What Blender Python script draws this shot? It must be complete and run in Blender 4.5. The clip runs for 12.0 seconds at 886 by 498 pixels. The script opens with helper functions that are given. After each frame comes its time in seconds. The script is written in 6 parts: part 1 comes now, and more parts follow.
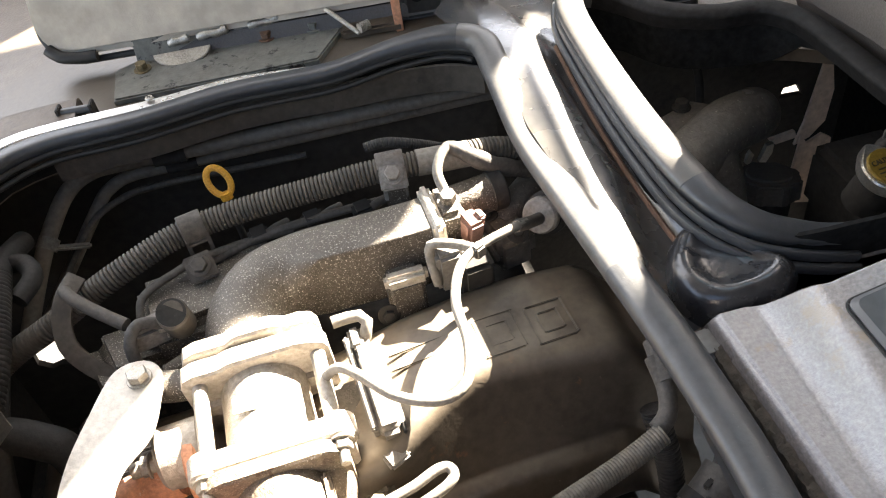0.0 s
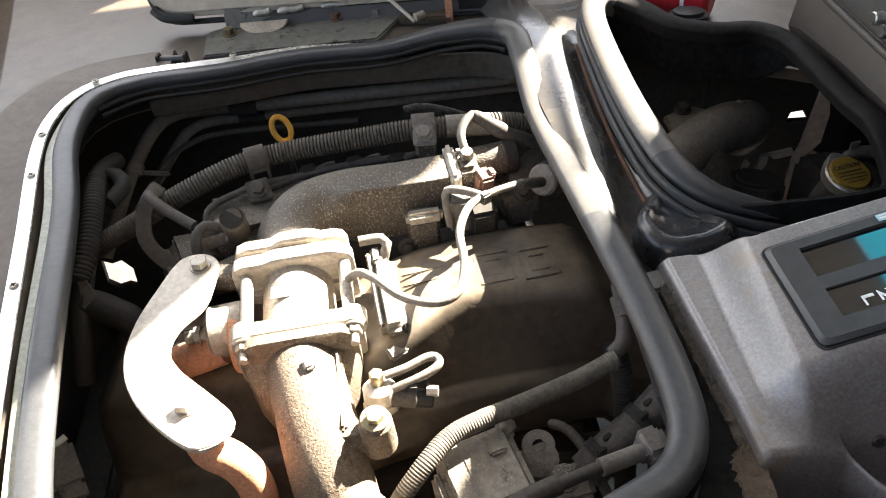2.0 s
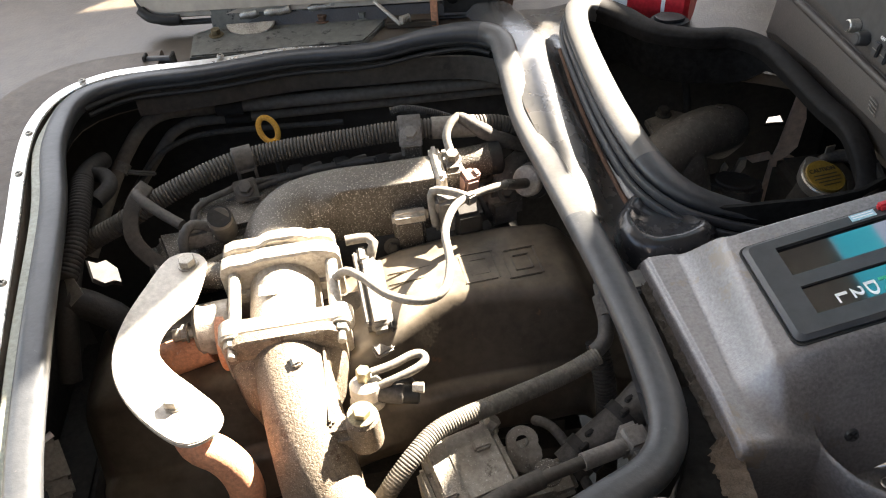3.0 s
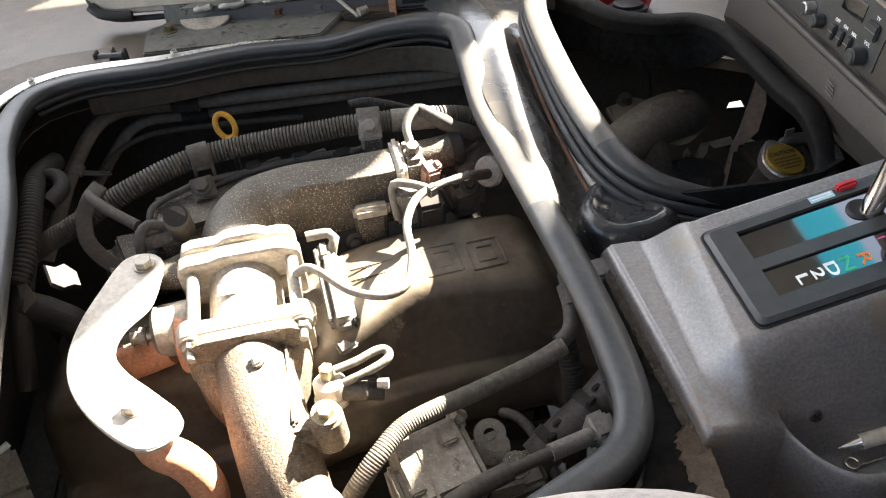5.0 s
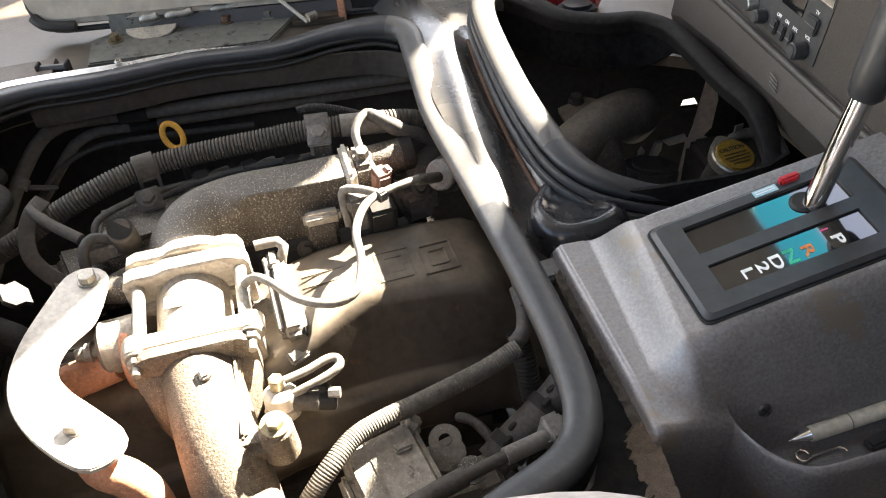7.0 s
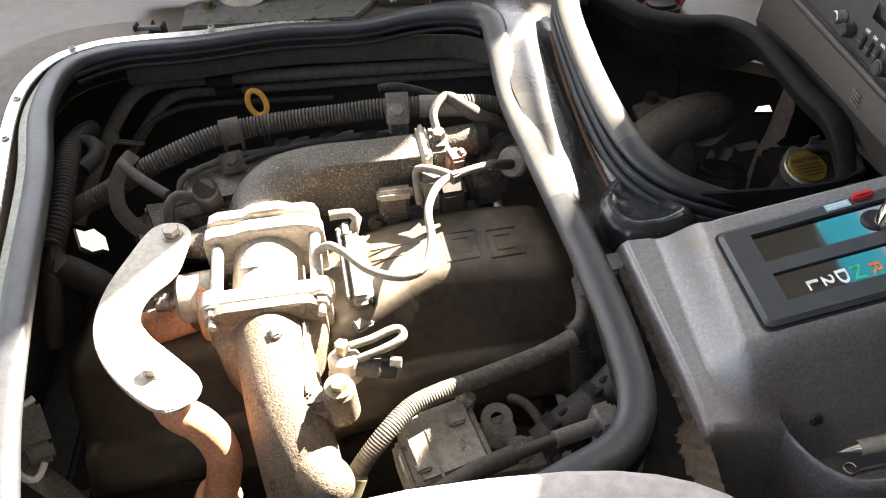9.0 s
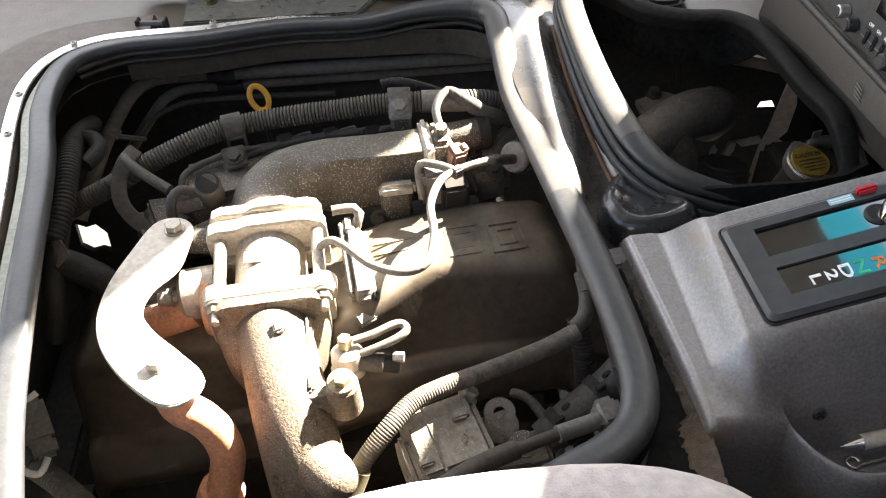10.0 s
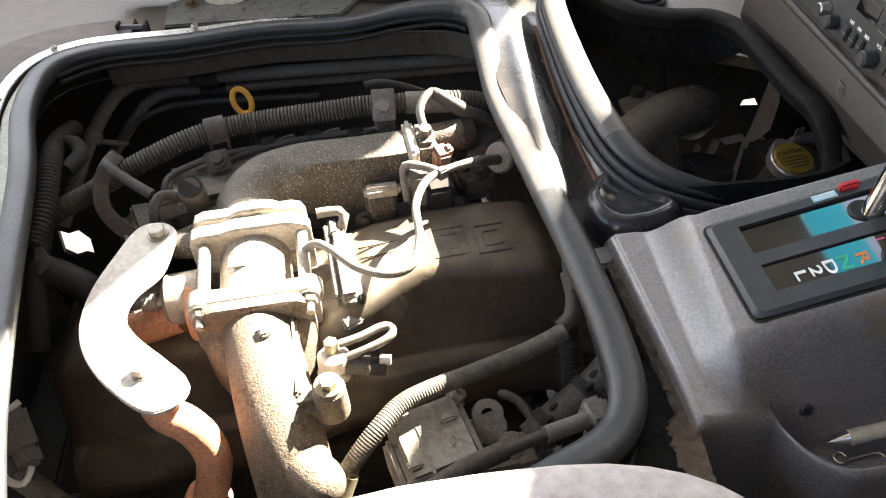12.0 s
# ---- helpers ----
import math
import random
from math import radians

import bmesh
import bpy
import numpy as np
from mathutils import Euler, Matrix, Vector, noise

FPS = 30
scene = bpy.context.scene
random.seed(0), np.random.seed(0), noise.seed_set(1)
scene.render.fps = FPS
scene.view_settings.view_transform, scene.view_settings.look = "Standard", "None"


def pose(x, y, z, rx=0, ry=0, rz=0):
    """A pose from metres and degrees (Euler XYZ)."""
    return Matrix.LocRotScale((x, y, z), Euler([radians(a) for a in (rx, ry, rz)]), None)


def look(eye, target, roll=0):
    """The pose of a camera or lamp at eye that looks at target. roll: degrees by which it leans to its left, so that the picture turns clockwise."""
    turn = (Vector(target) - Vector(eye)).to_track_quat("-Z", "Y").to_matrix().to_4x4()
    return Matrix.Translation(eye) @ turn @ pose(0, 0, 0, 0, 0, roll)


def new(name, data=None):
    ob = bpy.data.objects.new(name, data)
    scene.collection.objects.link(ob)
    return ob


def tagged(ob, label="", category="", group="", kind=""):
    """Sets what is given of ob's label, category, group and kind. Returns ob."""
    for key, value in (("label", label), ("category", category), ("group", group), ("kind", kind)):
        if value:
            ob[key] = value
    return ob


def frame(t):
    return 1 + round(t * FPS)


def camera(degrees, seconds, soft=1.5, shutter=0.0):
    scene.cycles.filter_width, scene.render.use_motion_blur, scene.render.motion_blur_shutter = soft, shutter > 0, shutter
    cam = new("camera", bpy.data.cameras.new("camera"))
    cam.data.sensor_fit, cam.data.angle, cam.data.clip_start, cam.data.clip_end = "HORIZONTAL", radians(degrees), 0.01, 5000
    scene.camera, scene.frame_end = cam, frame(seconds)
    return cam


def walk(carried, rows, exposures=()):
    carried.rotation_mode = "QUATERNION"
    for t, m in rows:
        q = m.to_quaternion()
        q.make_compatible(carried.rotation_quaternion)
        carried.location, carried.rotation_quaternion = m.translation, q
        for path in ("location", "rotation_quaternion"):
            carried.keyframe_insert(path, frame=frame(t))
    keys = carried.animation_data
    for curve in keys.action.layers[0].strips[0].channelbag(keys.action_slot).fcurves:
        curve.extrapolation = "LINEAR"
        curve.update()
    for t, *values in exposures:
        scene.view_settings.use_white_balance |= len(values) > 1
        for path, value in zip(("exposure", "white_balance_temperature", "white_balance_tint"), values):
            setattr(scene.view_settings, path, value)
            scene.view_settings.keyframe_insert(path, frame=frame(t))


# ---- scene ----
cam = camera(56.7, 12.0, 1.1)
EXPOSURE = 3.55
PATH = [  # seconds, eye, target, roll
    (0.0, (-0.254, -0.5111, 0.457), (-0.0834, 0.9215, -0.928), -9.6),
    (0.5, (-0.2389, -0.6094, 0.461), (-0.1825, 0.8839, -0.867), -6.1),
    (1.0, (-0.2421, -0.6561, 0.488), (-0.2905, 0.8363, -0.843), -7.2),
    (1.5, (-0.241, -0.6595, 0.483), (-0.2717, 0.8177, -0.865), -7.3),
    (2.0, (-0.2427, -0.6777, 0.496), (-0.1788, 0.8125, -0.836), -5.9),
    (2.5, (-0.248, -0.6897, 0.502), (-0.1455, 0.8057, -0.822), -4.8),
    (4.5, (-0.2468, -0.689, 0.499), (-0.1212, 0.7764, -0.856), -4.4),
    (5.0, (-0.2382, -0.6841, 0.494), (-0.0626, 0.7866, -0.85), -4.4),
    (5.5, (-0.2153, -0.6799, 0.492), (0.0197, 0.8039, -0.829), -4.8),
    (6.0, (-0.2093, -0.6804, 0.488), (0.0531, 0.8011, -0.829), -4.8),
    (6.5, (-0.2127, -0.6816, 0.487), (0.0469, 0.7935, -0.839), -4.5),
    (7.0, (-0.2161, -0.6828, 0.487), (0.0256, 0.7836, -0.852), -4.4),
    (7.5, (-0.2239, -0.6848, 0.492), (-0.0091, 0.7774, -0.855), -3.9),
    (9.5, (-0.2375, -0.7008, 0.505), (-0.131, 0.7552, -0.863), -2.4),
    (10.0, (-0.2382, -0.6996, 0.503), (-0.1233, 0.7531, -0.867), -2.6),
    (10.5, (-0.237, -0.6989, 0.503), (-0.1143, 0.7559, -0.865), -2.7),
    (11.0, (-0.2368, -0.6979, 0.502), (-0.1041, 0.7553, -0.866), -2.7),
    (11.5, (-0.2368, -0.6979, 0.502), (-0.0971, 0.7544, -0.866), -2.6),
    (12.0, (-0.2368, -0.6979, 0.501), (-0.0901, 0.7536, -0.867), -2.5),
]
walk(cam, [(t, look(eye, target, roll)) for t, eye, target, roll in PATH],
     [(0.0, 4.47, 7300, 11), (0.5, 4.25, 7300, 11), (1.0, 3.91, 7300, 11), (2.5, 3.91, 7300, 11), (4.5, 4.01, 7300, 11), (6.0, 4.17, 7300, 11), (7.5, 4.07, 7300, 11), (9.5, 4.01, 7300, 11), (12.0, 4.01, 7300, 11)])

# ---- world, sun, exposure ----
SUN = Vector((1.0, 0.8, 0.97)).normalized()          # towards the sun
world = bpy.data.worlds.new("sky_world")
scene.world = world
world.use_nodes = True
wn = world.node_tree
sky = wn.nodes.new("ShaderNodeTexSky")
sky.sky_type, sky.sun_disc = "NISHITA", False
sky.sun_elevation = math.asin(SUN.z)
sky.sun_rotation = math.atan2(SUN.x, SUN.y)
wn.links.new(sky.outputs[0], wn.nodes["Background"].inputs[0])
wn.nodes["Background"].inputs[1].default_value = 0.05
sun_data = bpy.data.lights.new("sun", "SUN")
sun_data.energy, sun_data.angle, sun_data.color = 5.0, radians(0.53), (1.0, 0.95, 0.87)
sun = new("sun", sun_data)
sun.matrix_world = look(SUN * 20, (0, 0, 0))
scene.view_settings.exposure = EXPOSURE
# Fill lamps added at the unseen openings, set for brightness and sheen.
for nm, eye, tgt, w, h, power in (("fill_light_right", (-0.80, -1.17, 1.10), (-0.5, 0, 0.9), 1.5, 0.7, 0.016), ("fill_light_back", (-1.92, 0.0, 0.82), (0, 0, 0.6), 1.9, 1.3, 0.30), ("fill_light_left", (-0.98, 1.17, 1.05), (-0.8, 0, 0.85), 1.5, 1.4, 1.5), ("fill_light_door", (0.375, 1.17, 0.545), (0.1, 0.2, 0.2), 0.62, 0.36, 0.12)):
    ld = bpy.data.lights.new(nm, "AREA")
    ld.shape, ld.size, ld.size_y, ld.energy, ld.color = "RECTANGLE", w, h, power, (1.0, 0.965, 0.925)
    new(nm, ld).matrix_world = look(eye, tgt)


# ---- materials ----
def mat(name, col, col2=None, scale=25.0, rough=0.6, metal=0.0, speck=None, bump=0.15, bscale=250.0, stain=None, rvar=0.15, coat=0.0, dust_and_sun=None, spec=0.5):
    """Two-scale colour variation, optional specks (colour, scale, threshold) and stains (colour, scale, threshold), with fine relief."""
    m = bpy.data.materials.new(name)
    m.use_nodes = True
    t = m.node_tree
    bsdf = t.nodes["Principled BSDF"]
    tc = t.nodes.new("ShaderNodeTexCoord")

    def noi(s, detail=5.0, r=0.6):
        n = t.nodes.new("ShaderNodeTexNoise")
        n.inputs["Scale"].default_value, n.inputs["Detail"].default_value, n.inputs["Roughness"].default_value = s, detail, r
        t.links.new(tc.outputs["Object"], n.inputs["Vector"])
        return n.outputs["Fac"]

    def ramp(fac, a, b):
        n = t.nodes.new("ShaderNodeMapRange")
        n.inputs["From Min"].default_value, n.inputs["From Max"].default_value = a, b
        n.clamp = True
        t.links.new(fac, n.inputs["Value"])
        return n.outputs["Result"]

    def mix(fac, a, b):
        n = t.nodes.new("ShaderNodeMix")
        n.data_type = "RGBA"
        t.links.new(fac, n.inputs[0])
        for k, v in ((6, a), (7, b)):
            if isinstance(v, tuple):
                n.inputs[k].default_value = (*v, 1)
            else:
                t.links.new(v, n.inputs[k])
        return n.outputs[2]

    if col2 is None:
        col2 = tuple(c * 0.7 for c in col)
    big = noi(scale)
    c = mix(ramp(big, 0.35, 0.65), col, col2)
    fine = noi(scale * 9, 3.0)
    c = mix(ramp(fine, 0.35, 0.8), c, tuple(min(1.0, x * 1.35 + 0.01) for x in col))
    if stain:
        c = mix(ramp(noi(stain[1], 6.0, 0.7), stain[2], stain[2] + 0.06), c, stain[0])
    # Up-facing faces turn paler: a dusty tone, strengthened to read as sunlit.
    if dust_and_sun:
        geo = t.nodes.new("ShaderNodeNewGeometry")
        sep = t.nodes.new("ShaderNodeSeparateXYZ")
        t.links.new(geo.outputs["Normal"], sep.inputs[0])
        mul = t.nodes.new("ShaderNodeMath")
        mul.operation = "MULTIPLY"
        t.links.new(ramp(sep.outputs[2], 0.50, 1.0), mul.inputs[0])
        t.links.new(ramp(noi(dust_and_sun[1], 4.0, 0.6), 0.30, 0.62), mul.inputs[1])
        c = mix(mul.outputs[0], c, dust_and_sun[0])
    if speck:
        c = mix(ramp(noi(speck[1], 3.0, 0.6), speck[2], speck[2] + 0.08), c, speck[0])
    t.links.new(c, bsdf.inputs["Base Color"])
    r = t.nodes.new("ShaderNodeMapRange")
    r.inputs["To Min"].default_value, r.inputs["To Max"].default_value = max(0.03, rough - rvar), min(1.0, rough + rvar)
    t.links.new(big, r.inputs["Value"])
    t.links.new(r.outputs["Result"], bsdf.inputs["Roughness"])
    bsdf.inputs["Metallic"].default_value = metal
    bsdf.inputs["Coat Weight"].default_value = coat
    bsdf.inputs["Specular IOR Level"].default_value = spec
    if bump:
        b = t.nodes.new("ShaderNodeBump")
        b.inputs["Strength"].default_value, b.inputs["Distance"].default_value = bump, 0.002
        t.links.new(noi(bscale, 4.0), b.inputs["Height"])
        t.links.new(b.outputs[0], bsdf.inputs["Normal"])
    return m


CAST = mat("dusty_cast_aluminium", (0.076, 0.064, 0.051), (0.045, 0.037, 0.029), 18, 0.6, 0.3, speck=((0.50, 0.46, 0.40), 700, 0.59), stain=((0.052, 0.039, 0.028), 36, 0.60), bump=0.6, bscale=420, dust_and_sun=((0.135, 0.119, 0.099), 12))
CASTL = mat("pale_cast_aluminium", (0.40, 0.36, 0.305), (0.27, 0.238, 0.198), 22, 0.55, 0.4, speck=((0.25, 0.2, 0.16), 240, 0.66), bump=0.4, bscale=380)
PIPECAST = mat("brown_dusty_pipe_casting", (0.150, 0.117, 0.083), (0.100, 0.077, 0.055), 26, 0.66, 0.1, speck=((0.40, 0.35, 0.28), 800, 0.60), stain=((0.085, 0.054, 0.033), 34, 0.58), bump=0.7, bscale=420)
PUMPCAST = mat("dusty_grey_pump_casting", (0.27, 0.243, 0.205), (0.19, 0.168, 0.14), 20, 0.62, 0.2, speck=((0.5, 0.47, 0.42), 420, 0.62), stain=((0.12, 0.10, 0.08), 40, 0.62), bump=0.5, bscale=420)
COVER = mat("brown_black_dusty_cover", (0.042, 0.033, 0.024), (0.030, 0.023, 0.016), 9, 0.42, 0.1, stain=((0.115, 0.062, 0.034), 26, 0.63), speck=((0.10, 0.085, 0.068), 150, 0.70), bump=0.14, bscale=150, dust_and_sun=((0.175, 0.142, 0.104), 22))
PLATE = mat("dusty_pale_steel", (0.52, 0.48, 0.42), (0.40, 0.36, 0.31), 16, 0.6, 0.3, bump=0.2, bscale=300, stain=((0.28, 0.2, 0.14), 40, 0.68))
ORANGE = mat("rusty_orange_pipe", (0.58, 0.28, 0.16), (0.40, 0.19, 0.115), 30, 0.65, 0.1, speck=((0.62, 0.5, 0.42), 120, 0.66), bump=0.3)
CONDUIT = mat("dusty_black_conduit", (0.062, 0.053, 0.043), (0.040, 0.034, 0.028), 20, 0.75, 0, bump=0.15)
PALECONDUIT = mat("pale_dusty_conduit", (0.110, 0.096, 0.078), (0.075, 0.065, 0.053), 20, 0.75, 0, bump=0.2)
HOSE = mat("dusty_grey_hose", (0.165, 0.148, 0.125), (0.105, 0.094, 0.078), 25, 0.7, 0, bump=0.2)
TAPE = mat("dusty_black_tape", (0.062, 0.055, 0.048), (0.038, 0.034, 0.030), 30, 0.75, 0, bump=0.4, bscale=120)
LOOM = mat("dark_taped_loom", (0.014, 0.012, 0.0105), (0.009, 0.008, 0.007), 30, 0.75, 0, bump=0.3, bscale=160)
RUBBER = mat("black_rubber_seal", (0.025, 0.027, 0.030), (0.034, 0.036, 0.040), 16, 0.42, 0, stain=((0.040, 0.043, 0.048), 40, 0.58), speck=((0.10, 0.096, 0.09), 330, 0.69), bump=0.25, bscale=90, rvar=0.12)
RUBDUST = mat("dusty_rubber_seal", (0.15, 0.147, 0.142), (0.1, 0.098, 0.096), 12, 0.5, 0, bump=0.12, bscale=160, rvar=0.1)
# Seal rubber with the dashboard's shade put into its colour.
FARRUB = mat("far_shade_rubber", (0.0075, 0.0066, 0.006), (0.011, 0.0095, 0.0085), 16, 0.65, 0, bump=0.2, bscale=120, rvar=0.1, spec=0.12)
DARKRUB = mat("clean_black_rubber", (0.014, 0.0135, 0.013), (0.021, 0.020, 0.019), 16, 0.5, 0, bump=0.2, bscale=120, rvar=0.1, spec=0.28, speck=((0.05, 0.047, 0.042), 300, 0.70))
# Dusty copy of the seal rubber with sunlight put into its paler colour.
LITBARRUBBER = mat("sunlit_dusty_bar_rubber", (0.058, 0.057, 0.056), (0.046, 0.045, 0.044), 14, 0.42, 0, bump=0.1, bscale=300, rvar=0.1, dust_and_sun=((0.088, 0.083, 0.076), 9), spec=0.5, speck=((0.13, 0.12, 0.108), 300, 0.68))
BLACKPAINT = mat("black_painted_steel", (0.030, 0.031, 0.034), (0.048, 0.045, 0.042), 14, 0.26, 0, stain=((0.085, 0.047, 0.026), 24, 0.60), bump=0.25, bscale=60, speck=((0.13, 0.11, 0.085), 230, 0.67), dust_and_sun=((0.062, 0.058, 0.053), 16), spec=1.0)
TAR = mat("glossy_black_putty", (0.014, 0.014, 0.016), (0.03, 0.03, 0.032), 40, 0.25, 0, bump=0.35, bscale=60)
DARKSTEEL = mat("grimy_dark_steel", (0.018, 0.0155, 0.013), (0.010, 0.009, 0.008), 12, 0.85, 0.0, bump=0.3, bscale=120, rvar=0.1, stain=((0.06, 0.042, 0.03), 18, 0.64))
BAYLIP = mat("brown_grimy_lip_panel", (0.056, 0.044, 0.033), (0.036, 0.028, 0.021), 12, 0.7, 0, bump=0.15, bscale=90, stain=((0.03, 0.024, 0.018), 20, 0.62))
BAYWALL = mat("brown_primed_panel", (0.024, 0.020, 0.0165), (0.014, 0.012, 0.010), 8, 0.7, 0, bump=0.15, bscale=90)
DARKCAST = mat("dark_dusty_casting", (0.10, 0.088, 0.075), (0.065, 0.057, 0.049), 18, 0.65, 0.2, speck=((0.26, 0.24, 0.2), 260, 0.64), bump=0.45, bscale=420)
CHROMEDULL = mat("dull_zinc", (0.62, 0.60, 0.56), (0.5, 0.48, 0.44), 40, 0.32, 0.9, bump=0.05)
LIPGREEN = mat("pale_green_paint", (0.26, 0.265, 0.20), (0.2, 0.205, 0.155), 30, 0.4, 0, bump=0.1)
RUST = mat("brown_rust", (0.12, 0.060, 0.032), (0.055, 0.030, 0.019), 60, 0.8, 0, bump=0.5)
ALUDUST = mat("silver_weld", (0.34, 0.33, 0.30), (0.22, 0.205, 0.185), 60, 0.4, 0.7, bump=0.4)
YELLOW = mat("yellow_dipstick_plastic", (0.55, 0.27, 0.02), (0.36, 0.16, 0.012), 60, 0.5, 0, bump=0.1)
CONSOLE = mat("grained_grey_vinyl_plastic", (0.165, 0.153, 0.151), (0.140, 0.130, 0.128), 40, 0.24, 0, bump=0.22, bscale=620, rvar=0.05, spec=1.0, speck=((0.160, 0.149, 0.146), 900, 0.64), stain=((0.185, 0.153, 0.122), 16, 0.585))
BEZEL = mat("black_bezel_plastic", (0.032, 0.033, 0.035), (0.038, 0.039, 0.041), 10, 0.36, 0, bump=0.03, bscale=900, rvar=0.05, spec=0.5)
DASH = mat("grey_brown_dash_plastic", (0.042, 0.035, 0.030), (0.037, 0.031, 0.027), 60, 0.45, 0, bump=0.16, bscale=600, rvar=0.06, speck=((0.062, 0.053, 0.046), 800, 0.64))
RADIO = mat("dark_radio_plastic", (0.035, 0.035, 0.035), (0.045, 0.044, 0.043), 12, 0.5, 0, bump=0.05)
MAT_FLOOR = mat("beige_floor_vinyl", (0.072, 0.055, 0.039), (0.058, 0.045, 0.032), 5, 0.40, 0, bump=0.3, bscale=260, stain=((0.08, 0.067, 0.055), 9, 0.64))
PAD = mat("grey_brown_vinyl_pad", (0.078, 0.057, 0.040), (0.060, 0.044, 0.031), 9, 0.6, 0, bump=0.28, bscale=330)
ALU = mat("bright_aluminium_trim", (0.80, 0.79, 0.77), (0.68, 0.67, 0.65), 14, 0.28, 0.9, bump=0.05)
LID = mat("grey_beige_painted_lid", (0.32, 0.283, 0.232), (0.285, 0.252, 0.206), 4, 0.6, 0, bump=0.15, bscale=400)
CHIPPED = mat("chipped_green_grey_paint", (0.125, 0.124, 0.108), (0.094, 0.089, 0.077), 10, 0.42, 0.1, stain=((0.010, 0.009, 0.008), 46, 0.575), speck=((0.16, 0.075, 0.035), 70, 0.70), bump=0.3)
FABRIC = mat("pale_plush_seat_fabric", (0.56, 0.51, 0.50), (0.50, 0.42, 0.42), 14, 0.95, 0, stain=((0.60, 0.36, 0.34), 12, 0.66), speck=((0.62, 0.58, 0.57), 500, 0.6), bump=0.6, bscale=900)
CHROME = mat("chrome", (0.85, 0.85, 0.86), (0.8, 0.8, 0.8), 10, 0.08, 1.0, bump=0, rvar=0.04)
STEELBOLT = mat("dull_zinc_bolt", (0.38, 0.35, 0.30), (0.28, 0.25, 0.21), 60, 0.5, 0.6, bump=0.1)
PIPE = mat("dusty_dark_pipe", (0.14, 0.118, 0.096), (0.10, 0.084, 0.069), 14, 0.7, 0.1, bump=0.2)
OLDBRASS = mat("grimy_old_brass", (0.15, 0.115, 0.06), (0.08, 0.06, 0.035), 60, 0.5, 0.5, bump=0.2)
BRASS = mat("dull_brass", (0.36, 0.31, 0.2), (0.26, 0.22, 0.14), 60, 0.45, 0.7, bump=0.1)
FLOORPATCH = mat("dark_brown_floor_patch", (0.06, 0.047, 0.034), (0.095, 0.077, 0.058), 16, 0.42, 0, bump=0.12, bscale=220, rvar=0.1)
RED = mat("red_plastic", (0.50, 0.02, 0.03), (0.42, 0.02, 0.025), 20, 0.35, 0, bump=0)
REDCONN = mat("dusty_brown_red_connector", (0.24, 0.13, 0.10), (0.17, 0.10, 0.08), 60, 0.65, 0, bump=0.2)
WHITE = mat("white_print", (0.8, 0.8, 0.8), (0.75, 0.75, 0.75), 20, 0.5, 0, bump=0)
GREEN = mat("green_print", (0.02, 0.45, 0.25), None, 20, 0.5, 0, bump=0)
ORPRINT = mat("orange_print", (0.75, 0.20, 0.05), None, 20, 0.5, 0, bump=0)
PINK = mat("pink_print", (0.7, 0.1, 0.3), None, 20, 0.5, 0, bump=0)
GLOSSBLACK = mat("gloss_black_window", (0.006, 0.006, 0.007), (0.008, 0.008, 0.009), 10, 0.05, 0, bump=0, rvar=0.02, coat=1.0, spec=1.0)
CREAM = mat("cream_pen_plastic", (0.62, 0.57, 0.47), (0.55, 0.5, 0.41), 20, 0.4, 0, bump=0)
FOAMBROWN = mat("crumbling_brown_foam", (0.095, 0.070, 0.049), (0.045, 0.034, 0.025), 110, 0.95, 0, bump=1.0, bscale=160)
FOAM = mat("crumbling_black_foam", (0.045, 0.038, 0.031), (0.105, 0.088, 0.07), 160, 0.95, 0, bump=1.0, bscale=130)
CAPBLACK = mat("dusty_black_cap_plastic", (0.055, 0.051, 0.047), (0.042, 0.039, 0.036), 30, 0.6, 0, bump=0.1)
CAPYELLOW = mat("yellow_warning_label", (0.19, 0.12, 0.016), (0.14, 0.09, 0.012), 40, 0.45, 0, bump=0)
BLACKPRINT = mat("black_print", (0.02, 0.018, 0.014), None, 20, 0.5, 0, bump=0)
TAN = mat("tan_dusty_panel", (0.56, 0.44, 0.35), (0.46, 0.35, 0.28), 12, 0.7, 0, bump=0.15)
CABLEBLUE = mat("pale_blue_label", (0.35, 0.55, 0.62), (0.3, 0.5, 0.58), 60, 0.5, 0, bump=0)
ASPHALT = mat("asphalt", (0.055, 0.052, 0.05), (0.04, 0.038, 0.036), 3, 0.9, 0, bump=0.5, bscale=60, speck=((0.14, 0.13, 0.12), 80, 0.66))
# Darker grey given to the unseen driver-side wall to cut bounced light.
DIMWALL = mat("grey_low_bounce_wall", (0.13, 0.12, 0.11), (0.11, 0.10, 0.092), 6, 0.7, 0, bump=0.2, bscale=300)
# Near-black that puts the shade of gaps and openings into the colour.
MATTEBLACK = mat("matte_near_black", (0.004, 0.0037, 0.0033), (0.0025, 0.0023, 0.002), 14, 0.9, 0, bump=0.2, bscale=120, rvar=0.05, spec=0.2)
CABWALL = mat("cream_cab_lining", (0.40, 0.385, 0.365), (0.36, 0.345, 0.325), 4, 0.8, 0, bump=0.2, bscale=300)
GREYPLASTIC = mat("dusty_grey_plastic", (0.17, 0.155, 0.138), (0.11, 0.1, 0.088), 30, 0.65, 0, bump=0.15)


# ---- mesh tools ----
def thing(name, base, label, category, group="", kind=""):
    """An Empty at the base of a thing."""
    return tagged(at(new(name), base), label, category, group, kind)


def at(ob, base):
    ob.location = base
    return ob


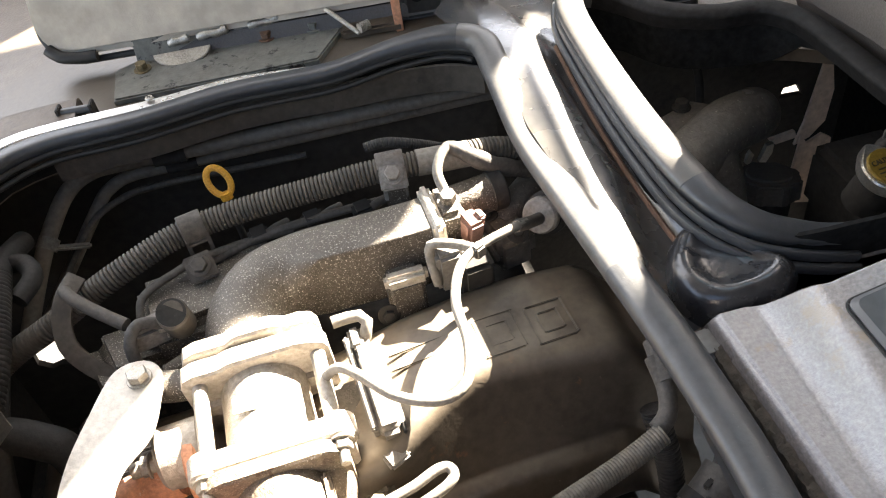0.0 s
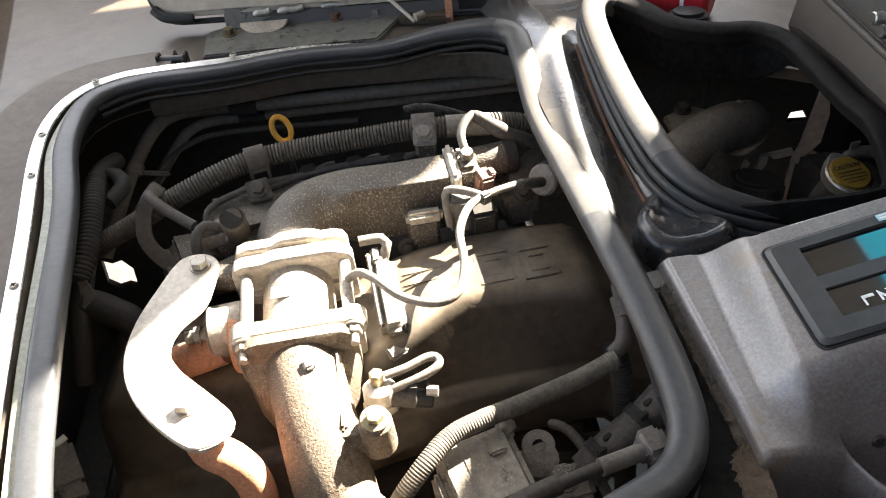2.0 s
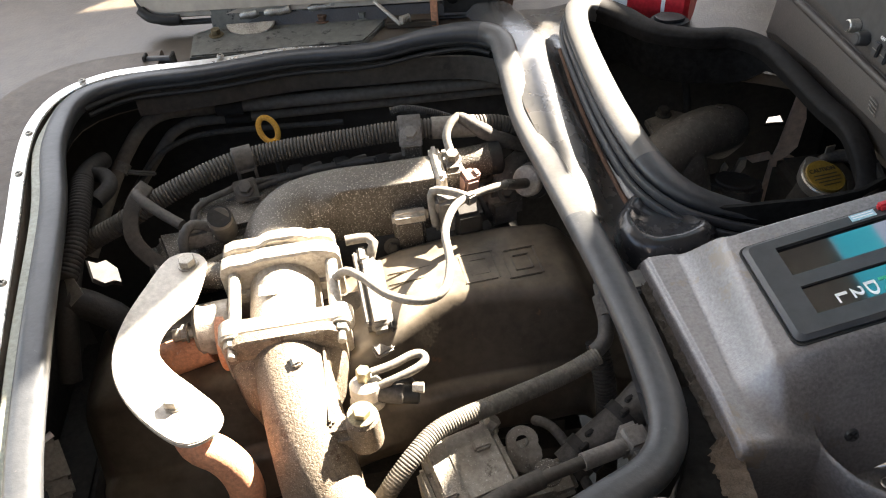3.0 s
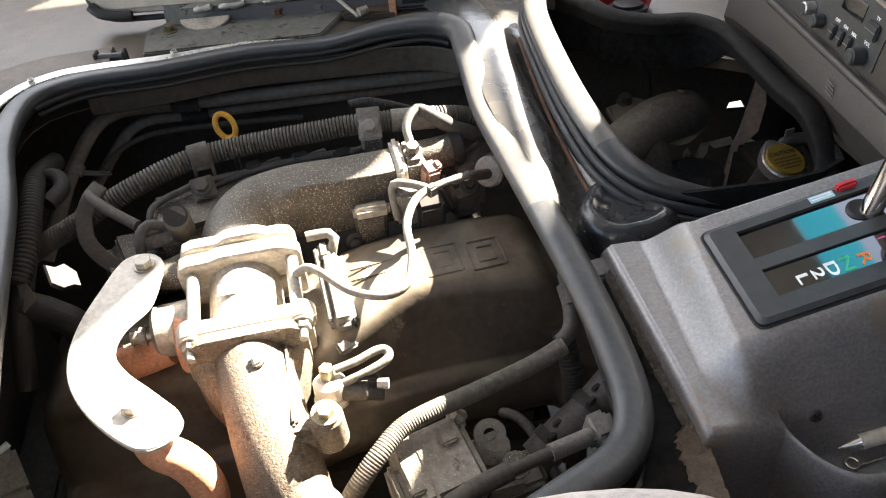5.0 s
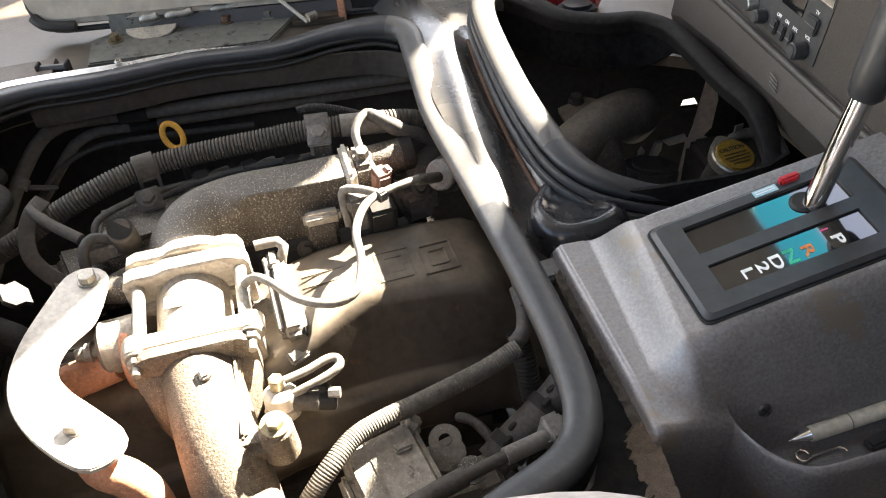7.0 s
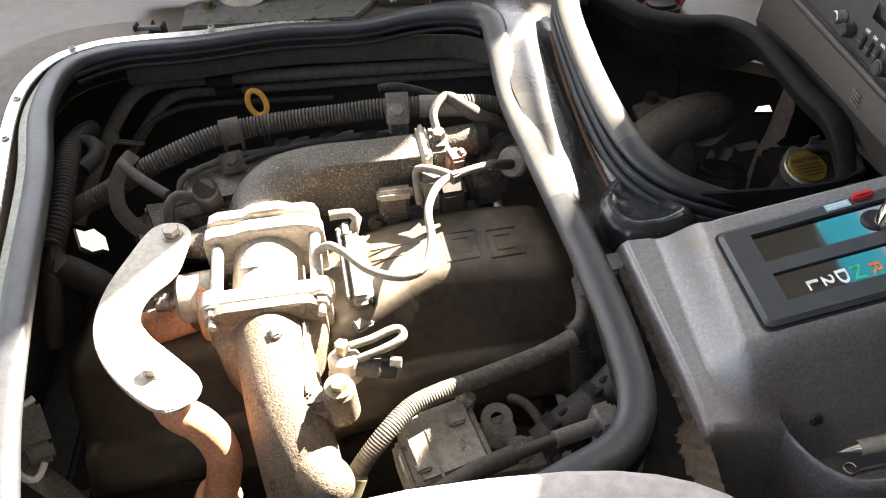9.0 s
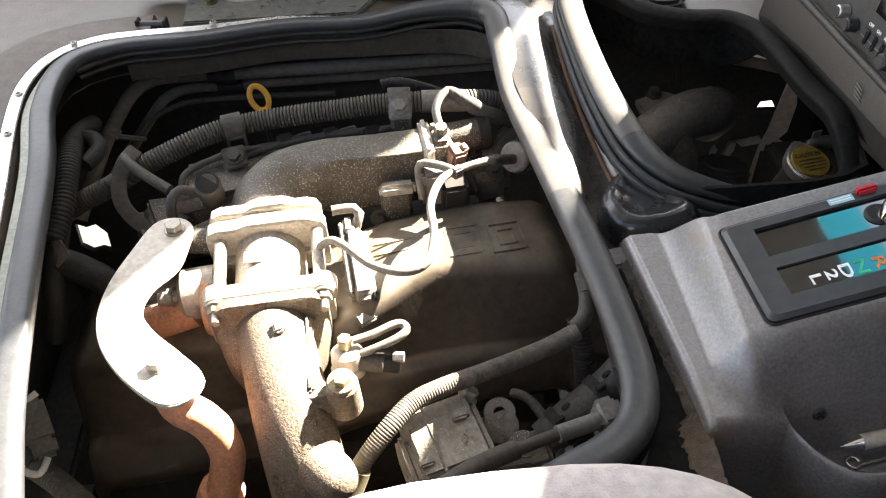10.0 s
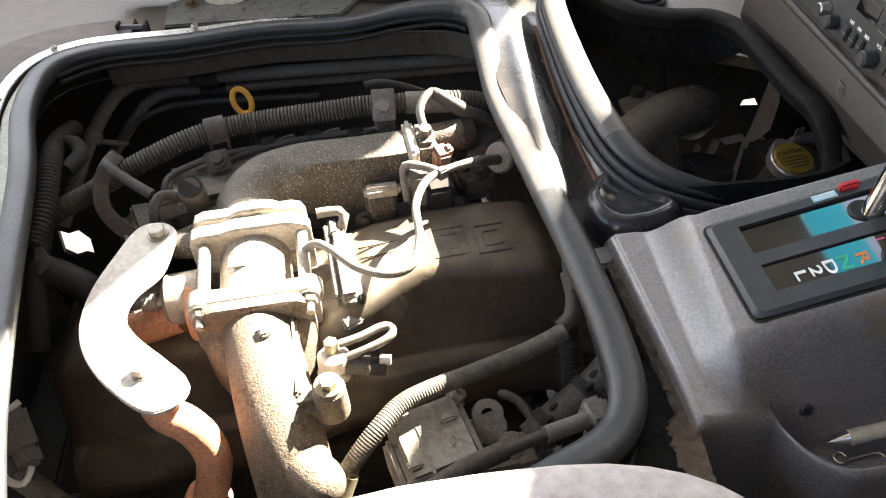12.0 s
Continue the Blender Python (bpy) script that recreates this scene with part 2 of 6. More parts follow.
def part(name, bm, material, parent=None, label="", smooth=38):
    """Links a bmesh, in place coordinates, as one mesh object under a thing or under a part."""
    me = bpy.data.meshes.new(name)
    bmesh.ops.recalc_face_normals(bm, faces=bm.faces)
    for f in bm.faces:
        f.smooth = smooth > 0
    if smooth > 0:
        for e in bm.edges:
            if len(e.link_faces) == 2 and e.calc_face_angle(0) > radians(smooth):
                e.smooth = False
    bm.to_mesh(me)
    bm.free()
    me.materials.append(material)
    ob = new(name, me)
    if parent is not None:
        ob.parent = parent
        if parent.type == "EMPTY":
            ob.matrix_parent_inverse = Matrix.Translation(-parent.location)
    if label:
        ob["label"] = label
    return ob


def spline(pts, step=0.01, closed=False):
    """Catmull-Rom through the points, at even steps."""
    P = [Vector(p) for p in pts]
    out = []
    n = len(P)
    for i in range(n if closed else n - 1):
        if closed:
            a, b, c, d = P[i - 1], P[i], P[(i + 1) % n], P[(i + 2) % n]
        else:
            a, b, c, d = P[max(i - 1, 0)], P[i], P[i + 1], P[min(i + 2, n - 1)]
        k = max(1, int((c - b).length / step))
        for j in range(k):
            t = j / k
            out.append(0.5 * (2 * b + (c - a) * t + (2 * a - 5 * b + 4 * c - d) * t * t + (3 * b - a - 3 * c + d) * t ** 3))
    if not closed:
        out.append(P[-1])
    return out


def sweep(path, profile, closed=False, up=None, scale=None, bm=None):
    """Sweeps a closed profile of (side, up) pairs along a path. scale: a function of the way along, 0 to 1."""
    bm = bm or bmesh.new()
    n = len(path)
    rings = []
    last = None
    for i, p in enumerate(path):
        if closed:
            d = path[(i + 1) % n] - path[i - 1]
        else:
            d = path[min(i + 1, n - 1)] - path[max(i - 1, 0)]
        d = d.normalized()
        if up is not None:
            s = d.cross(Vector(up)).normalized()
        else:
            if last is None:
                last = Vector((0, 0, 1)) if abs(d.z) < 0.9 else Vector((1, 0, 0))
                s = d.cross(last).normalized()
            else:
                s = (last - d * last.dot(d)).normalized()
            last = s
        u = s.cross(d)
        k = scale(i / max(1, n - 1)) if scale else 1.0
        rings.append([bm.verts.new(p + s * (a * k) + u * (b * k)) for a, b in profile])
    m = len(profile)
    for i in range(n if closed else n - 1):
        A, B = rings[i], rings[(i + 1) % n]
        for j in range(m):
            bm.faces.new((A[j], A[(j + 1) % m], B[(j + 1) % m], B[j]))
    if not closed:
        bm.faces.new(rings[0][::-1])
        bm.faces.new(rings[-1])
    return bm


def circle(r, n=14, ry=None):
    return [(r * math.cos(2 * math.pi * i / n), (ry or r) * math.sin(2 * math.pi * i / n)) for i in range(n)]


def rrect(w, h, r, n=4):
    """A rounded rectangle as a profile."""
    out = []
    for cx, cy, a0 in ((w / 2 - r, h / 2 - r, 0), (-w / 2 + r, h / 2 - r, 90), (-w / 2 + r, -h / 2 + r, 180), (w / 2 - r, -h / 2 + r, 270)):
        for i in range(n + 1):
            a = radians(a0 + 90 * i / n)
            out.append((cx + r * math.cos(a), cy + r * math.sin(a)))
    return out


def tube(pts, r, n=14, step=0.005, scale=None, bm=None):
    return sweep(spline(pts, step), circle(r, n), scale=scale, bm=bm)


def ribbed(pts, r, pitch=0.0042, depth=0.09, n=16):
    """A corrugated hose."""
    path = spline(pts, pitch / 4)
    bm = bmesh.new()
    # even steps along the way
    L = [0.0]
    for a, b in zip(path, path[1:]):
        L.append(L[-1] + (b - a).length)
    count = int(L[-1] / pitch * 4)
    out, k = [], 0
    for i in range(count + 1):
        s = L[-1] * i / count
        while k < len(L) - 2 and L[k + 1] < s:
            k += 1
        f = (s - L[k]) / max(1e-9, L[k + 1] - L[k])
        out.append(path[k].lerp(path[k + 1], f))
    wave = (0.985, 1.0, 0.985, 1.0 - depth * 1.3)
    return sweep(out, circle(r, n), scale=lambda t: wave[round(t * count) % 4], bm=bm)


def cyl(p0, p1, r, r1=None, n=18, bm=None, chamfer=0.0):
    p0, p1 = Vector(p0), Vector(p1)
    r1 = r if r1 is None else r1
    d = (p1 - p0).normalized()
    path, sc = [p0, p1], [r, r1]
    if chamfer:
        path = [p0, p0 + d * chamfer, p1 - d * chamfer, p1]
        sc = [r - chamfer, r, r1, r1 - chamfer]
    bm = bm or bmesh.new()
    s = d.orthogonal().normalized()
    u = d.cross(s)
    rings = [[bm.verts.new(p + (s * math.cos(2 * math.pi * i / n) + u * math.sin(2 * math.pi * i / n)) * q) for i in range(n)] for p, q in zip(path, sc)]
    for A, B in zip(rings, rings[1:]):
        for j in range(n):
            bm.faces.new((A[j], A[(j + 1) % n], B[(j + 1) % n], B[j]))
    bm.faces.new(rings[0][::-1])
    bm.faces.new(rings[-1])
    return bm


def box(c, size, rot=(0, 0, 0), bevel=0.002, seg=2, bm=None):
    b2 = bmesh.new()
    bmesh.ops.create_cube(b2, size=1.0)
    bmesh.ops.scale(b2, vec=size, verts=b2.verts)
    if bevel:
        bmesh.ops.bevel(b2, geom=b2.edges[:], offset=bevel, segments=seg, affect="EDGES")
    bmesh.ops.transform(b2, matrix=pose(*c, *rot), verts=b2.verts)
    return join(bm, b2)


def join(bm, b2):
    if bm is None:
        return b2
    me = bpy.data.meshes.new("tmp")
    b2.to_mesh(me)
    b2.free()
    bm.from_mesh(me)
    bpy.data.meshes.remove(me)
    return bm


def slab(outline, z0, z1, bevel=0.0, bm=None, holes=()):
    """A plate of outline (x, y) between two heights."""
    b2 = bmesh.new()
    lo = [b2.verts.new((x, y, z0)) for x, y in outline]
    hi = [b2.verts.new((x, y, z1)) for x, y in outline]
    n = len(outline)
    b2.faces.new(lo[::-1])
    top = b2.faces.new(hi)
    for i in range(n):
        b2.faces.new((lo[i], lo[(i + 1) % n], hi[(i + 1) % n], hi[i]))
    bmesh.ops.recalc_face_normals(b2, faces=b2.faces)
    if bevel:
        bmesh.ops.bevel(b2, geom=[e for e in top.edges], offset=bevel, segments=2, affect="EDGES")
    return join(bm, b2)


def turned(bm, m):
    bmesh.ops.transform(bm, matrix=m, verts=bm.verts)
    return bm


def loft(sections, close=True, bm=None):
    """Skins rows of points of equal length; capped."""
    bm = bm or bmesh.new()
    rings = [[bm.verts.new(p) for p in s] for s in sections]
    m = len(rings[0])
    for A, B in zip(rings, rings[1:]):
        for j in range(m if close else m - 1):
            bm.faces.new((A[j], A[(j + 1) % m], B[(j + 1) % m], B[j]))
    if close:
        bm.faces.new(rings[0][::-1])
        bm.faces.new(rings[-1])
    return bm


def smooth_outline(pts, step=0.008):
    return [(p.x, p.y) for p in spline([(x, y, 0) for x, y in pts], step, True)]


def hexbolt(parent, p, axis=(0, 0, 1), r=0.0072, h=0.006, material=None, washer=0.0105, name="bolt"):
    """A hexagon bolt with a washer face."""
    p, a = Vector(p), Vector(axis).normalized()
    bm = cyl(p, p + a * 0.0018, washer, n=18, chamfer=0.0004)
    cyl(p + a * 0.0018, p + a * (0.0018 + h), r, r, n=6, bm=bm, chamfer=0.0007)
    return part(name, bm, material or STEELBOLT, parent, smooth=25)


def screw(parent, p, axis=(0, 0, 1), r=0.0045, material=None):
    """A cross-head screw; dark faces laid on its head stand for the slots' shade."""
    p, a = Vector(p), Vector(axis).normalized()
    bm = cyl(p - a * 0.001, p + a * 0.0012, r, r * 0.75, n=16)
    ob = part("screw", bm, material or STEELBOLT, parent)
    s = a.orthogonal().normalized()
    u = a.cross(s)
    b2 = bmesh.new()
    for v, w in ((s, u), (u, s)):
        q = p + a * 0.0013
        b2.faces.new([b2.verts.new(q + v * (x * r * 0.6) + w * (y * r * 0.16)) for x, y in ((-1, -1), (1, -1), (1, 1), (-1, 1))])
    part("cross_slot", b2, DARKSTEEL, ob, smooth=0)
    return ob


def lettering(name, body, size, m, material, parent, depth=0.0002, label=""):
    """Text as a mesh, centred at the pose m."""
    cu = bpy.data.curves.new(name, "FONT")
    cu.body, cu.size, cu.align_x, cu.align_y, cu.extrude, cu.resolution_u, cu.offset = body, size, "CENTER", "CENTER", depth, 3, size * 0.018
    tmp = bpy.data.objects.new(name, cu)
    me = bpy.data.meshes.new_from_object(tmp)
    bpy.data.objects.remove(tmp)
    bm = bmesh.new()
    bm.from_mesh(me)
    bpy.data.meshes.remove(me)
    turned(bm, m)
    return part(name, bm, material, parent, label, smooth=0)


# ---- the setting: ground, cab shell, floor round the opening ----
tagged(part("ground", box((0, 0, -1.0), (400, 400, 0.1), bevel=0), ASPHALT), "dark asphalt ground under the vehicle", "ground", kind="structure")


def wall(name, corner, u, v, outline, opening, thick, material, label):
    """A flat wall with an opening through it, in a plane of origin corner and axes u, v."""
    o, u, v = Vector(corner), Vector(u), Vector(v)
    w = u.cross(v).normalized() * thick
    holes = [opening] if isinstance(opening[0][0], (int, float)) else opening
    bm = bmesh.new()
    rings = []
    for off in (Vector(), w):
        rings.append([[bm.verts.new(o + u * a + v * b + off) for a, b in loop] for loop in (outline, *holes)])
    for k in (0, 1):
        edges = [bm.edges.new((l[i], l[(i + 1) % len(l)])) for l in rings[k] for i in range(len(l))]
        bmesh.ops.triangle_fill(bm, edges=edges, use_beauty=True)
    for li in range(1 + len(holes)):
        A, B = rings[0][li], rings[1][li]
        for i in range(len(A)):
            bm.faces.new((A[i], A[(i + 1) % len(A)], B[(i + 1) % len(A)], B[i]))
    return tagged(part(name, bm, material, smooth=0), label, "wall", kind="structure")


ROOF, LOW = 1.85, -0.55
# The opening's outline, thin bar included, is cut to shape the sun patches.
wall("wall_front_sun_mask", (0.90, -1.15, 0), (0, 1, 0), (0, 0, 1), [(0, LOW), (2.30, LOW), (2.30, ROOF), (0, ROOF)],
     [[(y + 1.15, z) for y, z in ((1.045, 0.885), (0.966, 0.962), (0.953, 1.032), (0.929, 1.069), (0.946, 1.132), (0.966, 1.167), (1.024, 1.253), (0.951, 1.385), (0.931, 1.437), (0.20, 1.437), (0.20, 1.39), (0.39, 1.217), (0.636, 0.958), (0.652, 0.951), (0.728, 0.951), (0.735, 0.957), (0.93, 0.958), (0.955, 0.952), (0.943, 0.943), (0.735, 0.943), (0.728, 0.947), (0.654, 0.947), (0.668, 0.925), (0.72, 0.895), (0.85, 0.835))]], 0.006, CABWALL, "unseen cab front wall, its opening cut to shape the sun patches")
# Unseen walls; their openings are placed to steer fill light and reflections.
wall("wall_left", (-1.9, 1.15, 0), (1, 0, 0), (0, 0, 1), [(0, LOW), (2.83, LOW), (2.83, ROOF), (0, ROOF)],
     [[(0.15, 0.30), (1.55, 0.30), (1.70, 1.80), (0.15, 1.80)], [(1.96, 0.36), (2.59, 0.36), (2.59, 0.73), (1.96, 0.73)]], -0.03, CABWALL, "unseen cab side wall, window openings placed for fill light and sheen")
wall("wall_right", (-1.9, -1.15, 0), (1, 0, 0), (0, 0, 1), [(0, LOW), (2.83, LOW), (2.83, ROOF), (0, ROOF)],
     [(0.35, 0.75), (1.85, 0.75), (1.85, 1.45), (0.35, 1.45)], 0.03, DIMWALL, "unseen cab side wall beside the driver, dark to cut bounced light, with a window")
wall("wall_back", (-1.9, -1.15, 0), (0, 1, 0), (0, 0, 1), [(0, LOW), (2.30, LOW), (2.30, ROOF), (0, ROOF)],
     [(0.15, 0.15), (2.15, 0.15), (2.15, 1.48), (0.15, 1.48)], -0.03, CABWALL, "unseen cab back wall with a wide opening for fill light")
screen_hole = [(0.86, 0.20), (0.86, 1.08)] + [(0.435 + 0.14 * (1 - math.sin(radians(a))), 0.94 + 0.14 * math.cos(radians(a))) for a in range(0, 91, 15)] + [(0.445, 0.20)]
ring_ceiling = wall("ceiling", (0, 0, ROOF), (1, 0, 0), (0, 1, 0), [(-1.95, -1.2), (0.95, -1.2), (0.95, 1.2), (-1.95, 1.2)], screen_hole, 0.04, CABWALL, "plain cream cab ceiling with the raked windscreen's opening")
ring_ceiling["category"] = "ceiling"

tint = bpy.data.materials.new("cyan_tinted_glass")
tint.use_nodes = True
tn = tint.node_tree
clear = tn.nodes.new("ShaderNodeBsdfTransparent")
clear.inputs[0].default_value = (0.30, 1.0, 0.98, 1)
tn.links.new(clear.outputs[0], tn.nodes["Material Output"].inputs[0])
pane = tagged(part("window_1", box((0.505, 0.64, 1.87), (0.125, 0.88, 0.004), bevel=0), tint), "cyan tinted shade band of the windscreen", "window", kind="structure")
pane.visible_shadow = False

RIM = [(-0.533, -0.335), (-0.560, -0.19), (-0.588, 0.003), (-0.615, 0.130), (-0.609, 0.222), (-0.552, 0.256), (-0.459, 0.260), (-0.355, 0.273), (-0.251, 0.266), (-0.182, 0.262),
       (-0.125, 0.252), (-0.092, 0.232), (-0.089, 0.176), (-0.089, 0.078), (-0.081, -0.022), (-0.073, -0.107), (-0.066, -0.188), (-0.062, -0.284), (-0.067, -0.343),
       (-0.088, -0.379), (-0.135, -0.405), (-0.22, -0.440), (-0.32, -0.465), (-0.43, -0.470), (-0.495, -0.445)]
HATCH = [(0.062, -0.1145), (0.028, -0.1035), (0.006, -0.072), (-0.006, 0.0), (-0.006, 0.10), (0.001, 0.205), (0.016, 0.256), (0.040, 0.264), (0.068, 0.240), (0.093, 0.195),
         (0.137, 0.168), (0.180, 0.158), (0.203, 0.125), (0.208, 0.07), (0.210, 0.0), (0.216, -0.06), (0.215, -0.105), (0.165, -0.118), (0.1086, -0.1167)]


def grown(loop, d):
    """A loop of points moved outwards by d (its points run clockwise)."""
    out = []
    n = len(loop)
    for i in range(n):
        a, b = Vector(loop[i - 1]), Vector(loop[(i + 1) % n])
        t = (b - a).normalized()
        p = Vector(loop[i]) + Vector((-t.y, t.x)) * d
        out.append((p.x, p.y))
    return out


def ring_plate(name, outer, inners, z0, z1, material, label, category):
    """A plate with holes."""
    bm = bmesh.new()
    loops = [outer, *inners]
    rings = [[[bm.verts.new((x, y, z)) for x, y in l] for l in loops] for z in (z0, z1)]
    for k in (0, 1):
        edges = [bm.edges.new((l[i], l[(i + 1) % len(l)])) for l in rings[k] for i in range(len(l))]
        bmesh.ops.triangle_fill(bm, edges=edges, use_beauty=True)
    for A, B in zip(*rings):
        for i in range(len(A)):
            bm.faces.new((A[i], A[(i + 1) % len(A)], B[(i + 1) % len(A)], B[i]))
    return tagged(part(name, bm, material, smooth=0), label, category, kind="structure")


rim_line = smooth_outline(RIM, 0.02)
hatch_line = smooth_outline(HATCH, 0.02)
hatch_hole = [(x + (0.050 if x > 0.185 else 0.0) * max(0.0, min(1.0, (0.17 - y) / 0.05)), y) for x, y in grown(hatch_line, 0.016)]
ring_plate("floor", [(-0.70, -0.56), (-0.045, -0.56), (-0.045, -0.205), (0.86, -0.205), (0.86, 1.1), (-0.93, 1.1), (-0.81, 0.567), (-0.757, 0.30), (-0.72, 0.06)], [grown(rim_line, 0.012), hatch_hole], -0.045, -0.03, MAT_FLOOR, "worn beige vinyl floor round the engine opening", "floor")
tagged(part("floor_driver", box((0.0, -0.82, -0.40), (1.8, 0.68, 0.03), bevel=0), PAD), "low grey-brown floor at the driver's feet", "floor", kind="structure")
tagged(part("sill_plate", slab([(-0.050, -0.49), (-0.020, -0.49), (-0.020, -0.16), (-0.050, -0.16)], -0.06, -0.040, 0.002), MATTEBLACK), "near-black sill plate in the gap beside the console", "sill", kind="structure")
tagged(part("sill_corner", slab([(-0.02, -0.56), (-0.02, -0.30), (-0.046, -0.30), (-0.052, -0.35), (-0.075, -0.392), (-0.12, -0.425), (-0.20, -0.46), (-0.2, -0.56)], -0.05, -0.022, 0.002), MATTEBLACK), "near-black sill corner", "sill", kind="structure")
tagged(part("sill_plate_front", slab([(-0.82, -0.62), (-0.05, -0.62), (-0.05, -0.492), (-0.82, -0.492)], -0.06, -0.024, 0.002), BLACKPAINT), "black painted sill below the seat", "sill", kind="structure")
tagged(part("floor_step", box((-1.35, 0, -0.22), (1.1, 2.2, 0.03), bevel=0), PAD), "lower grey-brown cab floor beside the engine box", "floor", kind="structure")
EDGE = [(-0.70, -0.56), (-0.72, 0.06), (-0.757, 0.30), (-0.81, 0.567), (-0.93, 1.1)]
tagged(part("step_riser", loft([[(x - 0.004, y, -0.034), (x + 0.004, y, -0.034), (x + 0.004, y, -0.206), (x - 0.004, y, -0.206)] for x, y in EDGE]), PAD), "grey-brown riser of the floor step", "riser", kind="structure")

# padded edge, aluminium strip and dark skirts round the opening
PADPTS = [(-0.592, -0.42), (-0.617, -0.25), (-0.634, -0.137), (-0.664, 0.03), (-0.682, 0.13), (-0.683, 0.211), (-0.650, 0.268), (-0.60, 0.291), (-0.52, 0.296)]
pad = sweep(spline([(x, y, -0.012) for x, y in PADPTS], 0.015), rrect(0.082, 0.034, 0.015), up=(0, 0, 1))
tagged(part("trim_pad", pad, PAD), "worn grey-brown vinyl padded edge of the opening", "trim", kind="structure")
strip = sweep(spline([(-0.549, -0.42, 0.006), (-0.571, -0.325, 0.006), (-0.595, -0.183, 0.006), (-0.619, -0.034, 0.006), (-0.643, 0.105, 0.006), (-0.646, 0.182, 0.006), (-0.628, 0.239, 0.005), (-0.586, 0.271, 0.004),
                      (-0.535, 0.278, 0.004), (-0.442, 0.281, 0.003), (-0.36, 0.291, 0.001), (-0.31, 0.290, -0.002), (-0.26, 0.283, -0.003), (-0.22, 0.278, -0.003)], 0.012), rrect(0.0150, 0.003, 0.001, 1), up=(0, 0, 1))
lipband = sweep(spline([(x, y, 0.001) for x, y in grown(RIM, 0.0165)[:5]], 0.012), rrect(0.012, 0.003, 0.001, 1), up=(0, 0, 1))
tagged(part("trim_lip", lipband, LIPGREEN), "pale green-grey painted metal lip beside the seal", "trim", kind="structure")
trim = tagged(part("trim_strip", strip, ALU), "bright aluminium edge strip with cross-head screws", "trim", kind="structure")
for x, y in ((-0.646, 0.150), (-0.637, 0.070), (-0.607, -0.105), (-0.582, -0.26), (-0.608, 0.260), (-0.440, 0.285)):
    screw(trim, (x, y, 0.0085), r=0.0048)


def skirt(name, loop, z0, z1, material, label):
    bm = bmesh.new()
    foot = z0 if callable(z0) else (lambda x, y: z0)
    A = [bm.verts.new((x, y, foot(x, y))) for x, y in loop]
    B = [bm.verts.new((x, y, z1)) for x, y in loop]
    o = grown(loop, 0.004)
    C = [bm.verts.new((x, y, foot(x, y))) for x, y in o]
    D = [bm.verts.new((x, y, z1)) for x, y in o]
    n = len(loop)
    for i in range(n):
        j = (i + 1) % n
        bm.faces.new((A[i], A[j], B[j], B[i]))
        bm.faces.new((C[i], C[j], D[j], D[i]))
        bm.faces.new((A[i], A[j], C[j], C[i]))
        bm.faces.new((B[i], B[j], D[j], D[i]))
    return tagged(part(name, bm, material), label, "panel", kind="structure")


skirt("bay_lip", grown(rim_line, 0.010), -0.042, -0.004, MATTEBLACK, "near-black metal lip of the engine opening")
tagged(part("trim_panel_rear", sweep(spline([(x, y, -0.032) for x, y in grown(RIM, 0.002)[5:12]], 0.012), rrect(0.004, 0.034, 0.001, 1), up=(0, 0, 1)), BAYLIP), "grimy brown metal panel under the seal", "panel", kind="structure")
skirt("hatch_lip", grown(hatch_line, 0.008), lambda x, y: -0.046 + 0.044 * max(0.0, min(1.0, (x - 0.17) / 0.02)) * max(0.0, min(1.0, (0.16 - y) / 0.04)), 0.006, MATTEBLACK, "near-black lip of the radiator opening, shade put into its colour")
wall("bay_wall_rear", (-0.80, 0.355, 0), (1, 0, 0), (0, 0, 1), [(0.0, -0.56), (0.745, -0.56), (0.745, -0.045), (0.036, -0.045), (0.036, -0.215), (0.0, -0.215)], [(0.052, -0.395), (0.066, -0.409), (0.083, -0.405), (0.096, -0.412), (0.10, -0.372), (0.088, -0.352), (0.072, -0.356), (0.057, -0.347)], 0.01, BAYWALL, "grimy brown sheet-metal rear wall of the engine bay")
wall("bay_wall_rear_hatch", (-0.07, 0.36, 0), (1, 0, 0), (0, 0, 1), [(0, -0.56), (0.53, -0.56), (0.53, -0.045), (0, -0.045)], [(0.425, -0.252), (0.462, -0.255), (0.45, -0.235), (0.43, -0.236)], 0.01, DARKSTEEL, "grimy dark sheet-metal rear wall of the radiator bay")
# Unseen walls added to close the bay; the radiator wall's near-black holds shade.
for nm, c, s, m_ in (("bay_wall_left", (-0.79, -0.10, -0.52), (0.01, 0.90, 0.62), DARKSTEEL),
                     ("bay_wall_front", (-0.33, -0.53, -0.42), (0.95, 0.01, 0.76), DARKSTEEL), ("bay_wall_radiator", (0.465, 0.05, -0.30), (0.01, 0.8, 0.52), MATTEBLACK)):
    tagged(part(nm, box(c, s, bevel=0), m_), "near-black wall closing off the engine bay", "panel", kind="structure")


# ---- rubber seals and the cross member ----
def seal_profile(r, lip=0.005):
    """A hollow bulb on a clipped-on base."""
    out = [(r * math.cos(radians(a)), 0.004 + r * math.sin(radians(a))) for a in range(-35, 216, 18)]
    return out + [(-lip, -0.018), (lip, -0.018)]


def zr(x, y):
    """The height of the seal: it rises towards the corner at the cross member and dips beside it."""
    if x > -0.115:
        return 0.020 * sramp(0.08, 0.22, y) - 0.003
    return 0.018 * sramp(-0.27, -0.13, x) * sramp(0.0, 0.2, y) + 0.001


def sramp(a, b, x):
    t = max(0.0, min(1.0, (x - a) / (b - a)))
    return t * t * (3 - 2 * t)


